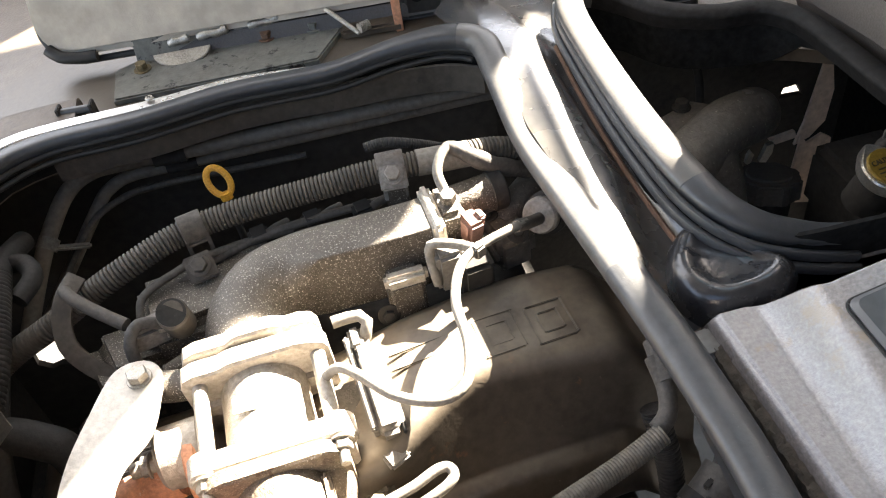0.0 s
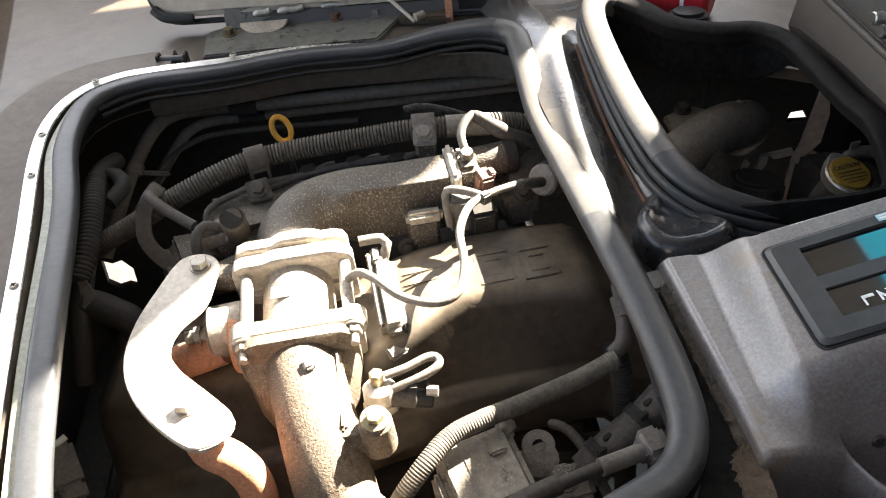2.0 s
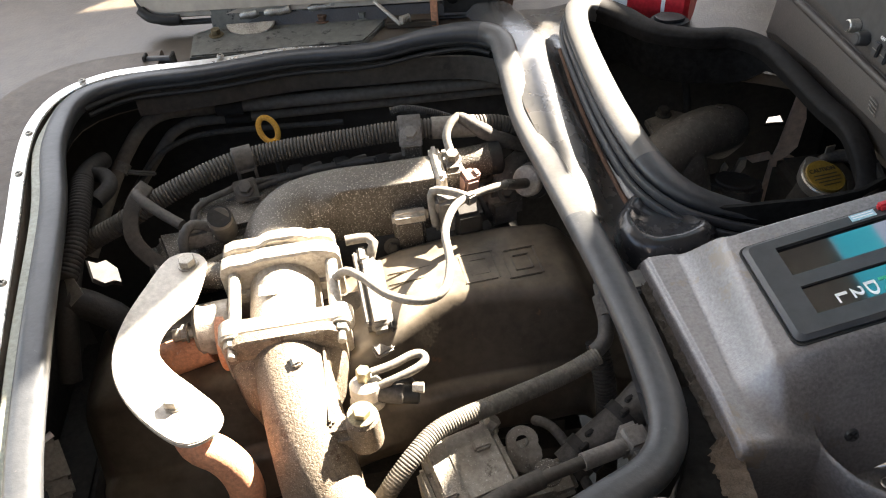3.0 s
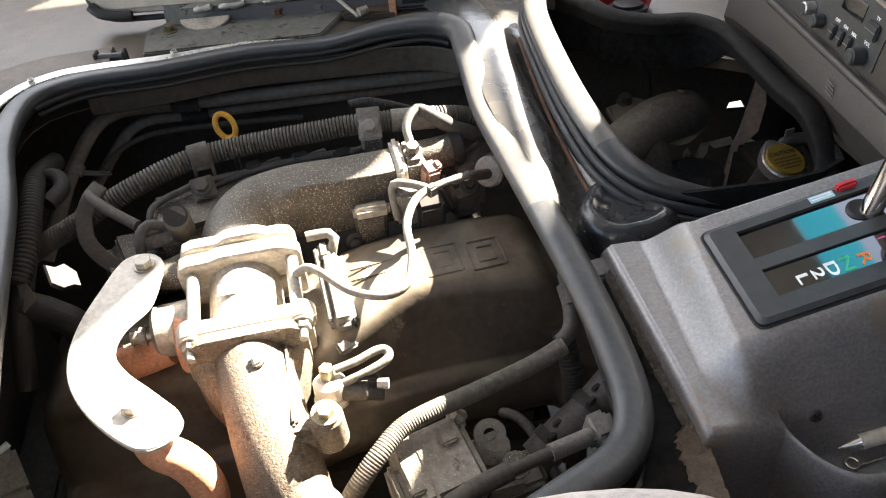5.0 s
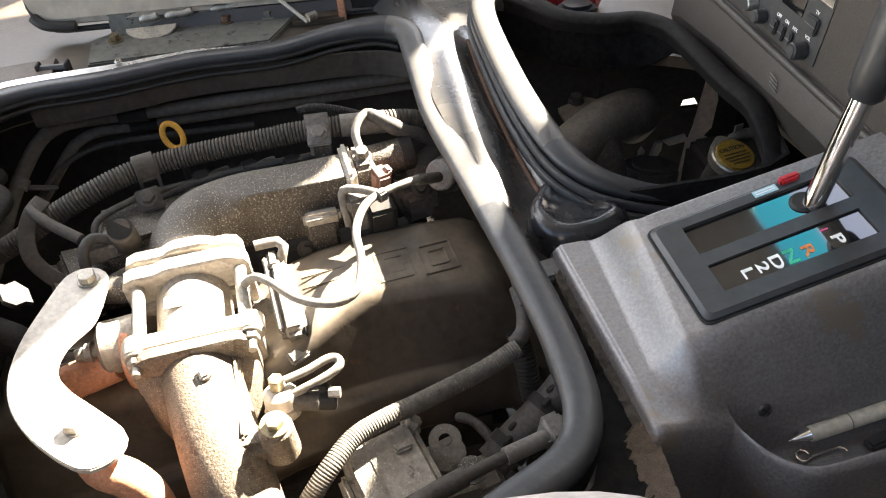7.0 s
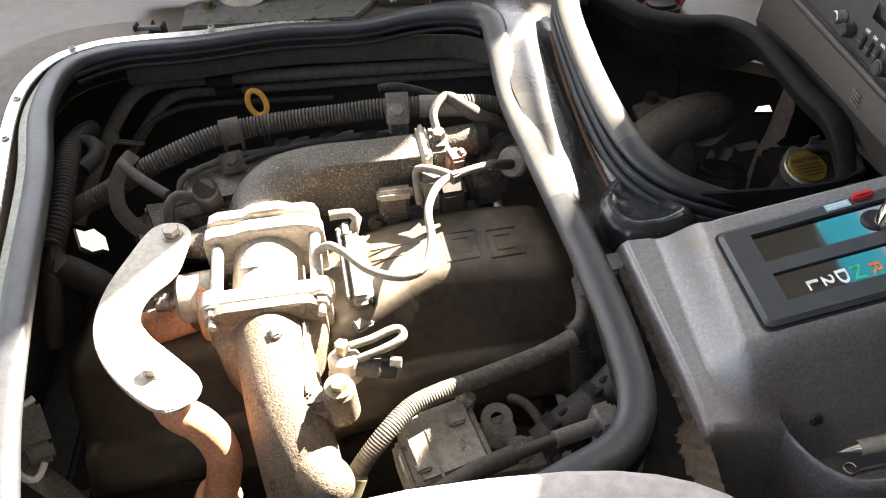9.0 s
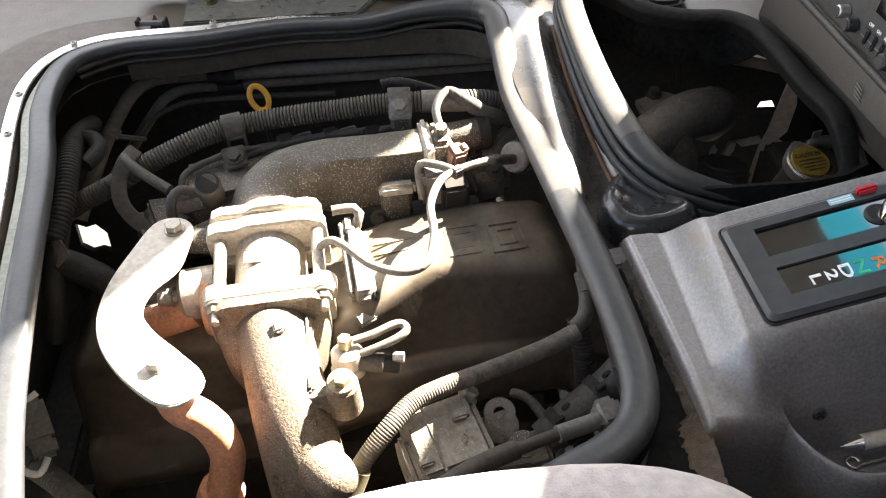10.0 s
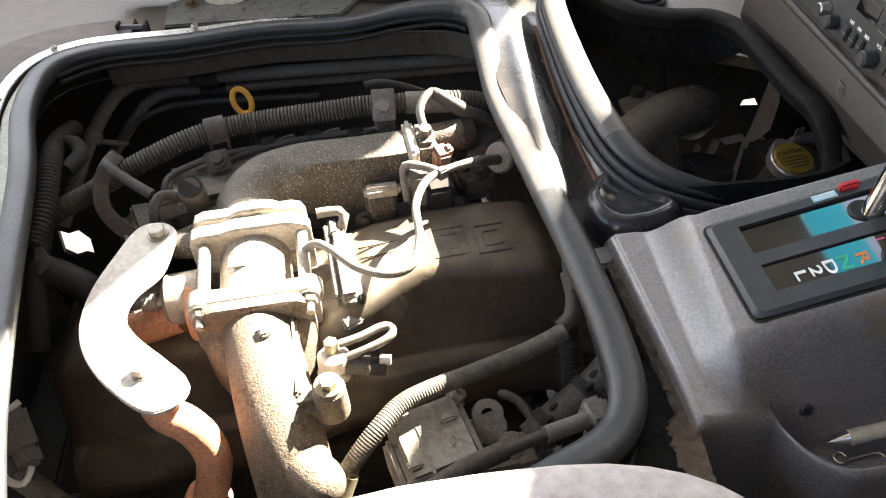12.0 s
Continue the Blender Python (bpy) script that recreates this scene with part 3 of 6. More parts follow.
seal = thing("rubber_seal", (-0.3, 0.24, 0), "black bulb rubber seal round the engine opening, dusty and bowed", "seal", "rubber seals")
ring = spline([(x, y, zr(x, y)) for x, y in RIM], 0.006, True)
# The sunlit copy ends about where the sun's shadow edge crosses the bar.
onbar = [p.x > -0.112 and p.y > -0.105 for p in ring]
k0 = next(i for i in range(len(ring)) if onbar[i] and not onbar[i - 1])
ring = ring[k0:] + ring[:k0]
nb = sum(onbar)
flat_bulb = [(-0.006, -0.018), (-0.0145, -0.004), (-0.0152, 0.002), (-0.0138, 0.0065), (-0.0105, 0.0092), (-0.004, 0.0106), (0.004, 0.0106), (0.0105, 0.0094), (0.0138, 0.0066), (0.0152, 0.002), (0.0145, -0.004), (0.006, -0.018)]
part("bar_bulb", sweep(ring[:nb + 1], flat_bulb, False, (0, 0, 1)), LITBARRUBBER, seal, "dusty stretch of the bulb along the cross member, coloured paler as sunlit")
part("bulb", sweep(ring[nb:] + ring[:1], flat_bulb, False, (0, 0, 1), scale=lambda t: 1.0 - 0.12 * sramp(0.0, 0.3, t) * (1 - sramp(0.95, 1.0, t)) - 0.16 * sramp(0.70, 0.78, t) * (1 - sramp(0.95, 1.0, t))), RUBBER, seal)
for off, dz, r_ in ((-0.0085, -0.0085, 0.0036), (-0.0115, -0.0175, 0.0030)):
    lipline = spline([(x, y, zr(x, y) + dz + 0.0012 * noise.noise((x * 30, y * 30, off * 500))) for x, y in grown(RIM, off)[4:12]], 0.012)
    part("inner_bead", sweep(lipline, circle(r_, 10), False, (0, 0, 1)), DARKRUB, seal)



def hz(x, y):
    """The height of the radiator opening's seal: high beside the cross member, sinking towards the console."""
    sink = sramp(-0.05, -0.11, y)
    return 0.024 + 0.010 * sramp(0.08, 0.0, x) * sramp(-0.15, 0.05, y) - sink * (0.012 + 0.030 * sramp(0.02, 0.11, x))


hseal = thing("rubber_seal", (0.1, 0.2, 0), "black ridged rubber seal round the radiator opening", "seal", "rubber seals")
hring = spline([(x, y, hz(x, y)) for x, y in HATCH], 0.006, True)
# Same sunlit copy for the stretch of this seal next to the bar.
near_bar = [p.x < 0.050 and -0.066 < p.y < 0.264 for p in hring]
k0 = next(i for i in range(len(hring)) if near_bar[i] and not near_bar[i - 1])
hring = hring[k0:] + hring[:k0]
nb = sum(near_bar)
hprof = [(a * 0.98, b * 0.5 if b > 0 else b) for a, b in seal_profile(0.0150, 0.008)]
part("bar_bulb", sweep(hring[:nb + 1], hprof, False, (0, 0, 1)), LITBARRUBBER, hseal, "dusty stretch of the bulb beside the cross member, coloured paler as sunlit")
rest = hring[nb:] + hring[:1]
cut = int(len(rest) * 0.80)
part("far_bulb", sweep(rest[:cut + 1], hprof, False, (0, 0, 1), scale=lambda t: 1.0 - 0.2 * sramp(0.02, 0.2, t)), FARRUB, hseal, "stretch of the bulb under the dashboard, coloured black as shaded")
part("near_bulb", sweep(rest[cut:], hprof, False, (0, 0, 1), scale=lambda t: 0.8 + 0.2 * t), RUBBER, hseal)
for off, dz in ((0.0178, -0.007), (0.0230, -0.016)):
    k_ = (1.0, 1.0, 1.0, 0.95, 0.84, 0.78, 0.76, 0.76)
    ridge_line = [(*grown(HATCH, off * k)[i], hz(*HATCH[i]) + dz) for i, k in zip((-1, 0, 1, 2, 3, 4, 5, 6), k_)]
    part("ridge", sweep(spline(ridge_line, 0.008), rrect(0.006, 0.010, 0.0028, 2), False, (0, 0, 1)), RUBBER, hseal)
part("rust_seam", tube([(-0.020, 0.20, 0.008), (-0.0235, 0.11, 0.000), (-0.0235, 0.02, -0.007), (-0.020, -0.05, -0.012), (-0.018, -0.085, -0.013)], 0.0026, 8), RUST, hseal, "rust-brown seam at the seal's foot")

beam = thing("cross_member", (-0.05, 0.05, -0.03), "black painted steel cross member, dusty and rust-spotted", "beam")
rows = []
for y, zf, xl, xr in ((0.36, 0.0, -0.115, 0.04), (0.29, 0.012, -0.105, 0.03), (0.235, 0.016, -0.100, 0.004), (0.16, 0.011, -0.100, -0.016), (0.08, 0.006, -0.100, -0.018), (0.0, 0.002, -0.094, -0.012),
                      (-0.07, -0.003, -0.088, -0.004), (-0.11, -0.008, -0.083, 0.004), (-0.15, -0.015, -0.081, 0.034), (-0.20, -0.026, -0.079, 0.0), (-0.26, -0.042, -0.076, -0.03), (-0.40, -0.07, -0.076, -0.03)):
    w = xr - xl
    c = 0.046 * sramp(-0.2, 0.05, y) + 0.020          # width of the flat crest
    rows.append([(xl + 0.024, y, zf - 0.034), (xl + 0.016 if y < 0.2 else xl, y, zf - 0.010), (xl + 0.012, y, zf + 0.003), (xl + 0.020, y, zf + 0.004), (xl + c - 0.012, y, zf + 0.003), (xl + c - 0.003, y, zf - 0.002), (xl + c + 0.006, y, zf - 0.012), (xl + (c + w) / 2 + 0.004, y, zf - 0.015), (xr - 0.006, y, zf - 0.010), (xr, y, zf + 0.004), (xr + 0.006, y, zf + 0.004), (xr + 0.006, y, zf - 0.034)])
part("channel", loft(rows), BLACKPAINT, beam, smooth=60)
part("grommet", cyl((-0.045, 0.234, 0.0), (-0.045, 0.234, 0.009), 0.014, 0.010, chamfer=0.002), RUBDUST, beam)
lump = [(-0.042, -0.119), (-0.040, -0.144), (-0.023, -0.163), (0.010, -0.166), (0.036, -0.160), (0.050, -0.143), (0.030, -0.118), (0.006, -0.090), (-0.010, -0.076), (-0.030, -0.092)]
cx, cy = 0.002, -0.125
part("putty", loft([[(cx + (x - cx) * k, cy + (y - cy) * k, z + 0.003 * k * noise.noise((x * 60, y * 60, z * 90))) for x, y in smooth_outline(lump, 0.006)] for z, k in ((-0.04, 1.0), (-0.012, 0.99), (-0.003, 0.92), (0.003, 0.80), (0.004, 0.66), (0.0, 0.55), (-0.001, 0.3))]), TAR, beam, "glossy black putty lump in the channel's end", smooth=60)
part("clip_tab", box((-0.0375, -0.178, -0.024), (0.020, 0.026, 0.010), (0, 0, 8), 0.003), RUBDUST, beam)


# ---- valve cover and engine block ----
block = thing("engine_block", (-0.3, -0.05, -0.7), "grimy dark engine block deep in the bay", "engine")
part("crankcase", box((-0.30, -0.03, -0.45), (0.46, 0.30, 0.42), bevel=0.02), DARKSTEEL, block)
# Dark sheet added under the bay to hide the bright ground below.
part("dark_backing_sheet", box((-0.40, -0.12, -0.585), (0.76, 0.80, 0.012), bevel=0), DARKSTEEL, block)
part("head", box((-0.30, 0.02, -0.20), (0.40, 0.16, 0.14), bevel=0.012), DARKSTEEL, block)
cover = thing("valve_cover", (-0.3, -0.1, -0.3), "dusty brown-black engine cover with worn ridges", "engine cover")
secs = []
for x, zt, yb, yf, dy in ((-0.590, -0.19, -0.10, 0.0, 0.0), (-0.582, -0.150, -0.135, -0.02, -0.012), (-0.56, -0.132, -0.145, -0.025, -0.02), (-0.47, -0.122, -0.145, -0.03, -0.02), (-0.36, -0.112, -0.155, -0.03, -0.01), (-0.30, -0.098, -0.160, -0.028, 0.0), (-0.268, -0.088, -0.150, -0.026, 0.0),
                          (-0.245, -0.083, -0.134, -0.023, 0.0), (-0.222, -0.081, -0.118, -0.020, 0.002), (-0.20, -0.080, -0.110, -0.017, 0.004), (-0.17, -0.080, -0.107, -0.012, 0.006), (-0.13, -0.081, -0.109, -0.009, 0.008), (-0.084, -0.082, -0.115, -0.011, 0.012), (-0.071, -0.086, -0.118, -0.016, 0.012), (-0.060, -0.098, -0.121, -0.018, 0.012), (-0.042, -0.116, -0.124, -0.018, 0.012), (-0.012, -0.132, -0.126, -0.018, 0.010)):
    secs.append([(x, yf + 0.010, zt - 0.142), (x, yf + 0.006, zt - 0.040), (x, yf + 0.004, zt - 0.012), (x, yf, zt - 0.003), (x, yf - 0.008, zt), (x, yb + 0.018, zt + 0.001), (x, yb + 0.007, zt - 0.001), (x, yb, zt - 0.006), (x, yb - 0.006, zt - 0.016), (x, -0.150 + dy, zt - 0.080), (x, -0.154 + dy, zt - 0.084),
                 (x, -0.162 + dy, zt - 0.085), (x, -0.168 + dy, zt - 0.092), (x, -0.182 + dy, zt - 0.118), (x, -0.186 + dy, zt - 0.126), (x, -0.182 + dy, zt - 0.138), (x, -0.165 + dy, zt - 0.142)])
part("shell", loft(secs), COVER, cover, smooth=50)
for frame_x0, frame_x1, yc, hd in ((-0.184, -0.149, -0.072, 0.021), (-0.138, -0.104, -0.072, 0.021), (-0.176, -0.157, -0.072, 0.011), (-0.130, -0.112, -0.072, 0.011)):
    w = frame_x1 - frame_x0
    xc = (frame_x0 + frame_x1) / 2
    for dx, dy, lx, ly in ((0, hd, w, 0.0022), (0, -hd, w, 0.0022), (-w / 2, 0, 0.0022, 2 * hd), (w / 2, 0, 0.0022, 2 * hd)):
        part("embossed_bar", box((xc + dx, yc + dy + 0.09 * dx, -0.0800), (lx, ly, 0.0022), (0, 0, 5), 0.0007), COVER, cover)
part("embossed_bar", box((-0.225, -0.060, -0.0815), (0.075, 0.0025, 0.0026), (0, -1, 7), 0.0010), COVER, cover)
part("embossed_bar", box((-0.225, -0.076, -0.0815), (0.075, 0.0025, 0.0026), (0, -1, 7), 0.0010), COVER, cover)
for i in range(4):
    part("groove_rib", box((-0.44, -0.06 - 0.018 * i, -0.1195), (0.15, 0.003, 0.003), (0, 0, 4), 0.001), COVER, cover)


# ---- intake manifold, throttle body, outlet pipe ----
man = thing("intake_manifold", (-0.3, 0.06, -0.12), "dusty speckled cast aluminium intake manifold with a swept elbow", "manifold")
mp = spline([(-0.370, -0.055, -0.074), (-0.374, -0.02, -0.070), (-0.370, 0.008, -0.067), (-0.350, 0.034, -0.064), (-0.312, 0.042, -0.062), (-0.25, 0.043, -0.061), (-0.190, 0.046, -0.060)], 0.006)
n_ = len(mp)
secs = []
for i, p in enumerate(mp):
    d = (mp[min(i + 1, n_ - 1)] - mp[max(i - 1, 0)]).normalized()
    s = d.cross(Vector((0, 0, 1))).normalized()
    f = i / (n_ - 1)
    k = sramp(0.40, 0.56, f)
    w, h = 0.072 - 0.016 * k, 0.074 - 0.006 * f
    soft = rrect(w, h, 0.0335 - 0.006 * k, 6)
    crisp = rrect(w, h, 0.0025, 6)
    # the far edge stays round, the near upper edge turns into a crease
    secs.append([p + s * (a + (a2 - a) * (k if a > 0 else 0.35 * k)) + Vector((0, 0, b + (b2_ - b) * (k if a > 0 else 0.35 * k))) for (a, b), (a2, b2_) in zip(soft, crisp)])
part("elbow_runner", loft(secs), CAST, man, smooth=34)
part("runner_end", tube([(-0.20, 0.062, -0.050), (-0.165, 0.066, -0.048), (-0.132, 0.070, -0.047)], 0.0185, 18), CAST, man)
part("end_ring", cyl((-0.134, 0.070, -0.047), (-0.118, 0.072, -0.047), 0.0195, n=20, chamfer=0.002), DARKSTEEL, man)
part("end_flange", box((-0.193, 0.042, -0.060), (0.012, 0.064, 0.078), (0, 0, 3), 0.004, 3), CASTL, man)
part("boss", box((-0.178, 0.048, -0.046), (0.024, 0.046, 0.044), (0, 0, 3), 0.005, 3), CAST, man)
part("clamp_boss", box((-0.232, 0.006, -0.082), (0.034, 0.030, 0.044), (0, 0, 3), 0.004, 3), CAST, man)
part("clamp_boss", box((-0.230, 0.000, -0.060), (0.040, 0.014, 0.016), (0, 0, 3), 0.004, 3), CASTL, man)
hexbolt(man, (-0.176, 0.044, -0.024), (0, -0.2, 1), 0.0075, 0.010, CAST)
hexbolt(man, (-0.252, -0.008, -0.092), (0, -1, 0.3), 0.006, 0.005, DARKSTEEL)
hexbolt(man, (-0.438, 0.004, -0.048), (-1, -0.2, 0.2), r=0.005)
part("long_base", box((-0.40, 0.050, -0.082), (0.14, 0.085, 0.055), (0, 0, 8), 0.012, 3), CAST, man)
part("side_web", box((-0.475, 0.02, -0.105), (0.09, 0.075, 0.06), (0, 12, 20), 0.015, 3), CAST, man)

AX = Vector((0.045, -1.0, -0.10)).normalized()       # the throttle's axis, towards the driver
SIDE = Vector((1.0, 0.045, 0.0)).normalized()
UPW = SIDE.cross(AX).normalized()
if UPW.z < 0:
    UPW = -UPW
C0 = Vector((-0.367, -0.045, -0.074))


def along(s, a=0.0, b=0.0):
    """A place s along the throttle's axis, a to its side, b above it."""
    return C0 + AX * s + SIDE * a + UPW * b


def cross_plate(s0, s1, profile, bevel=0.002):
    """A plate across the axis, with softened edges."""
    cuts = ((s0, 1 - bevel / 0.04), (s0 + bevel, 1.0), (s1 - bevel, 1.0), (s1, 1 - bevel / 0.04))
    return loft([[along(s, a * k, b * k) for a, b in profile] for s, k in cuts])


def wavy(w, h, r, amp, c=0.0, half=0.03):
    """A rounded rectangle whose upper edge swells between a and b of its middle."""
    low = [p for p in rrect(w, h, r, 4) if p[1] < 0]
    upper = [(w / 2, h / 2 - r), (w / 2 - r * 0.3, h / 2 - r * 0.3)] + [(w / 2 - r - (w - 2 * r) * i / 14, h / 2 + amp * sramp(0, 0.35, 1 - abs(w / 2 - r - (w - 2 * r) * i / 14 - c) / half)) for i in range(15)] + [(-w / 2 + r * 0.3, h / 2 - r * 0.3), (-w / 2, h / 2 - r)]
    return upper + low


tb = thing("throttle_unit", (-0.36, -0.10, -0.12), "dusty pale cast throttle body between two bolted flanges", "throttle")
prof = wavy(0.120, 0.084, 0.012, 0.004, 0.01, 0.04)
part("gasket_flange", cross_plate(-0.012, 0.003, wavy(0.114, 0.088, 0.013, 0.006, 0.006, 0.024)), CASTL, tb)
part("upper_flange", cross_plate(0.006, 0.024, prof), CASTL, tb)
part("flange_rib", loft([[along(s, a, b) for a, b in rrect(0.112, 0.012, 0.004, 2)] for s in (0.0, 0.03)]), CASTL, tb)
part("barrel", loft([[along(s, a * k, b * k) for a, b in circle(0.036, 28)] for s, k in ((0.02, 1.0), (0.05, 1.0), (0.085, 1.02), (0.1, 1.0))]), CASTL, tb)
part("casting", loft([[along(s, a * k, b * k - d) for a, b in rrect(0.112, 0.066, 0.016, 4)] for s, k, d in ((0.104, 1.0, 0.012), (0.122, 0.95, 0.016), (0.140, 0.82, 0.024), (0.156, 0.62, 0.030))]), PIPECAST, tb, "darker speckled casting under the flange")
part("lower_flange", cross_plate(0.088, 0.106, rrect(0.122, 0.078, 0.012, 4)), CASTL, tb)
part("skirt_flange", cross_plate(0.106, 0.120, rrect(0.110, 0.082, 0.02, 4)), PIPECAST, tb)
for a in (-0.046, 0.050):
    part("spacer", cyl(along(0.020, a, 0.028), along(0.092, a, 0.028), 0.0062, n=14), CASTL, tb)
    part("ear", cyl(along(0.086, a * 1.05, 0.027), along(0.107, a * 1.05, 0.027), 0.0135, n=22, chamfer=0.002), CASTL, tb)
    p = along(0.107, a * 1.05, 0.030)
    nut = hexbolt(tb, p, AX, 0.0078, 0.007, STEELBOLT, 0.0100, "nut")
    part("stud", cyl(p + AX * 0.006, p + AX * 0.020, 0.0042, n=12, chamfer=0.0008), STEELBOLT, nut)
    p = along(0.106, a, -0.030)
    hexbolt(tb, p, AX, 0.0068, 0.006, STEELBOLT, 0.0085, "nut")
part("id_plate", box(along(0.056, -0.012, 0.0365), (0.018, 0.014, 0.001), (5, 0, 0), 0.0003), PLATE, tb)

pipe = thing("outlet_pipe", (-0.34, -0.25, -0.14), "dusty speckled cast outlet pipe sloping down from the throttle", "pipe")
pp = [along(0.112), Vector((-0.356, -0.192, -0.087)), Vector((-0.3465, -0.242, -0.1015)), Vector((-0.339, -0.276, -0.130)), Vector((-0.334, -0.297, -0.172)), Vector((-0.332, -0.306, -0.230))]
part("tube", tube(pp, 0.0350, 28, 0.006, scale=lambda t: 1.0 + 0.04 * t), PIPECAST, pipe)
part("nub", box(along(0.146, 0.010, 0.036), (0.010, 0.012, 0.012), (10, 0, 20), 0.002), CASTL, pipe)
part("lug", cyl((-0.297, -0.249, -0.105), (-0.296, -0.252, -0.065), 0.0165, 0.0145, n=20, chamfer=0.003), PIPECAST, pipe)
part("lug_web", box(along(0.207, 0.034, 0.004), (0.046, 0.024, 0.030), (8, 0, 4), 0.007, 3), PIPECAST, pipe)
part("rail", box(along(0.165, 0.034, 0.004), (0.008, 0.085, 0.04), (6, 0, 2), 0.003), PIPECAST, pipe)
lb = hexbolt(pipe, (-0.296, -0.252, -0.064), (0.05, -0.15, 1), 0.0078, 0.007, BRASS, 0.0125)
part("boss", tube([(-0.322, -0.300, -0.116), (-0.308, -0.320, -0.110), (-0.299, -0.334, -0.108)], 0.022, 20, 0.003, scale=lambda t: math.sqrt(max(0.02, 1 - max(0.0, (t - 0.45) / 0.55) ** 2))), PIPECAST, pipe)

# ---- bracket, exhaust-return pipe and its actuator ----
br = thing("pipe_bracket", (-0.46, -0.15, -0.05), "dusty pale steel bracket, hook-shaped, bolted to the throttle flange", "bracket")
OUT = [(-0.482, -0.034), (-0.457, -0.029), (-0.442, -0.045), (-0.443, -0.068), (-0.450, -0.105), (-0.471, -0.132), (-0.476, -0.158), (-0.463, -0.183), (-0.435, -0.213), (-0.414, -0.237), (-0.411, -0.252), (-0.422, -0.267), (-0.445, -0.269),
       (-0.480, -0.238), (-0.506, -0.200), (-0.517, -0.161), (-0.514, -0.118), (-0.500, -0.074)]
part("plate", slab(smooth_outline(OUT, 0.006), -0.052, -0.047, 0.0012), PLATE, br)
hexbolt(br, (-0.4597, -0.0488, -0.047), (0, 0, 1), 0.0088, 0.0075)
hexbolt(br, (-0.4518, -0.2268, -0.047), (0, 0, 1), 0.0088, 0.0075, washer=0.0098)
part("arm", tube([(-0.462, -0.046, -0.058), (-0.44, -0.052, -0.062), (-0.40, -0.055, -0.064)], 0.0135, 16), CAST, br)
EGR = [Vector(p) for p in ((-0.446, -0.236, -0.060), (-0.4364, -0.2541, -0.070), (-0.4197, -0.2600, -0.082),
                           (-0.4090, -0.2648, -0.100), (-0.4053, -0.2693, -0.125), (-0.4120, -0.2701, -0.155),
                           (-0.4221, -0.2684, -0.185), (-0.4317, -0.2677, -0.210))]
egr = thing("exhaust_return_pipe", (-0.41, -0.28, -0.2), "bare rusty orange steel pipe bent down from the bracket", "pipe")
part("tube", tube(EGR, 0.0158, 20), ORANGE, egr)
part("socket", tube(EGR[-2:] + [EGR[-1] + Vector((-0.004, 0.004, -0.04))], 0.0215, 18), ORANGE, egr)
act = thing("throttle_actuator", (-0.43, -0.10, -0.10), "round metal actuator with a rusty drum on the throttle's side", "actuator")
part("drum", cyl((-0.455, -0.103, -0.088), (-0.415, -0.101, -0.086), 0.026, chamfer=0.004, n=24), CASTL, act)
part("drum_face", cyl((-0.433, -0.112, -0.095), (-0.422, -0.1115, -0.095), 0.032, chamfer=0.002, n=24), ORANGE, act, "rust-brown rear disc")
part("stub", cyl((-0.478, -0.108, -0.085), (-0.452, -0.106, -0.085), 0.0065), STEELBOLT, act)
hexbolt(act, (-0.462, -0.107, -0.085), (-1, 0, 0), 0.009, 0.006)
part("collar", tube([(-0.500, -0.115, -0.115), (-0.47, -0.112, -0.108), (-0.445, -0.11, -0.102)], 0.018, 16), ORANGE, act, "bare orange-brown pipe stub")

# ---- hoses, cables and small engine fittings ----
con = thing("corrugated_conduit", (-0.35, 0.1, -0.04), "dusty grey-black corrugated wiring conduit across the manifold", "conduit", "corrugated conduits")
part("sleeve", ribbed([(-0.628, 0.034, -0.100), (-0.592, 0.047, -0.080), (-0.548, 0.054, -0.062), (-0.506, 0.065, -0.045), (-0.469, 0.076, -0.034), (-0.439, 0.088, -0.029), (-0.410, 0.098, -0.027), (-0.372, 0.103, -0.025), (-0.321, 0.104, -0.022),
                       (-0.276, 0.104, -0.020), (-0.242, 0.104, -0.018), (-0.194, 0.102, -0.018), (-0.165, 0.102, -0.020), (-0.118, 0.106, -0.026), (-0.085, 0.105, -0.038), (-0.04, 0.10, -0.055)], 0.0120, 0.0040, 0.13, 18), CONDUIT, con)
part("taped_stretch", tube([(-0.192, 0.102, -0.018), (-0.165, 0.102, -0.020), (-0.142, 0.104, -0.023)], 0.0128, 18), HOSE, con, "smooth dusty taped stretch")
part("side_sleeve", ribbed([(-0.236, 0.128, -0.006), (-0.215, 0.126, -0.004), (-0.185, 0.122, -0.012), (-0.15, 0.130, -0.035)], 0.0050, 0.0024), LOOM, con)


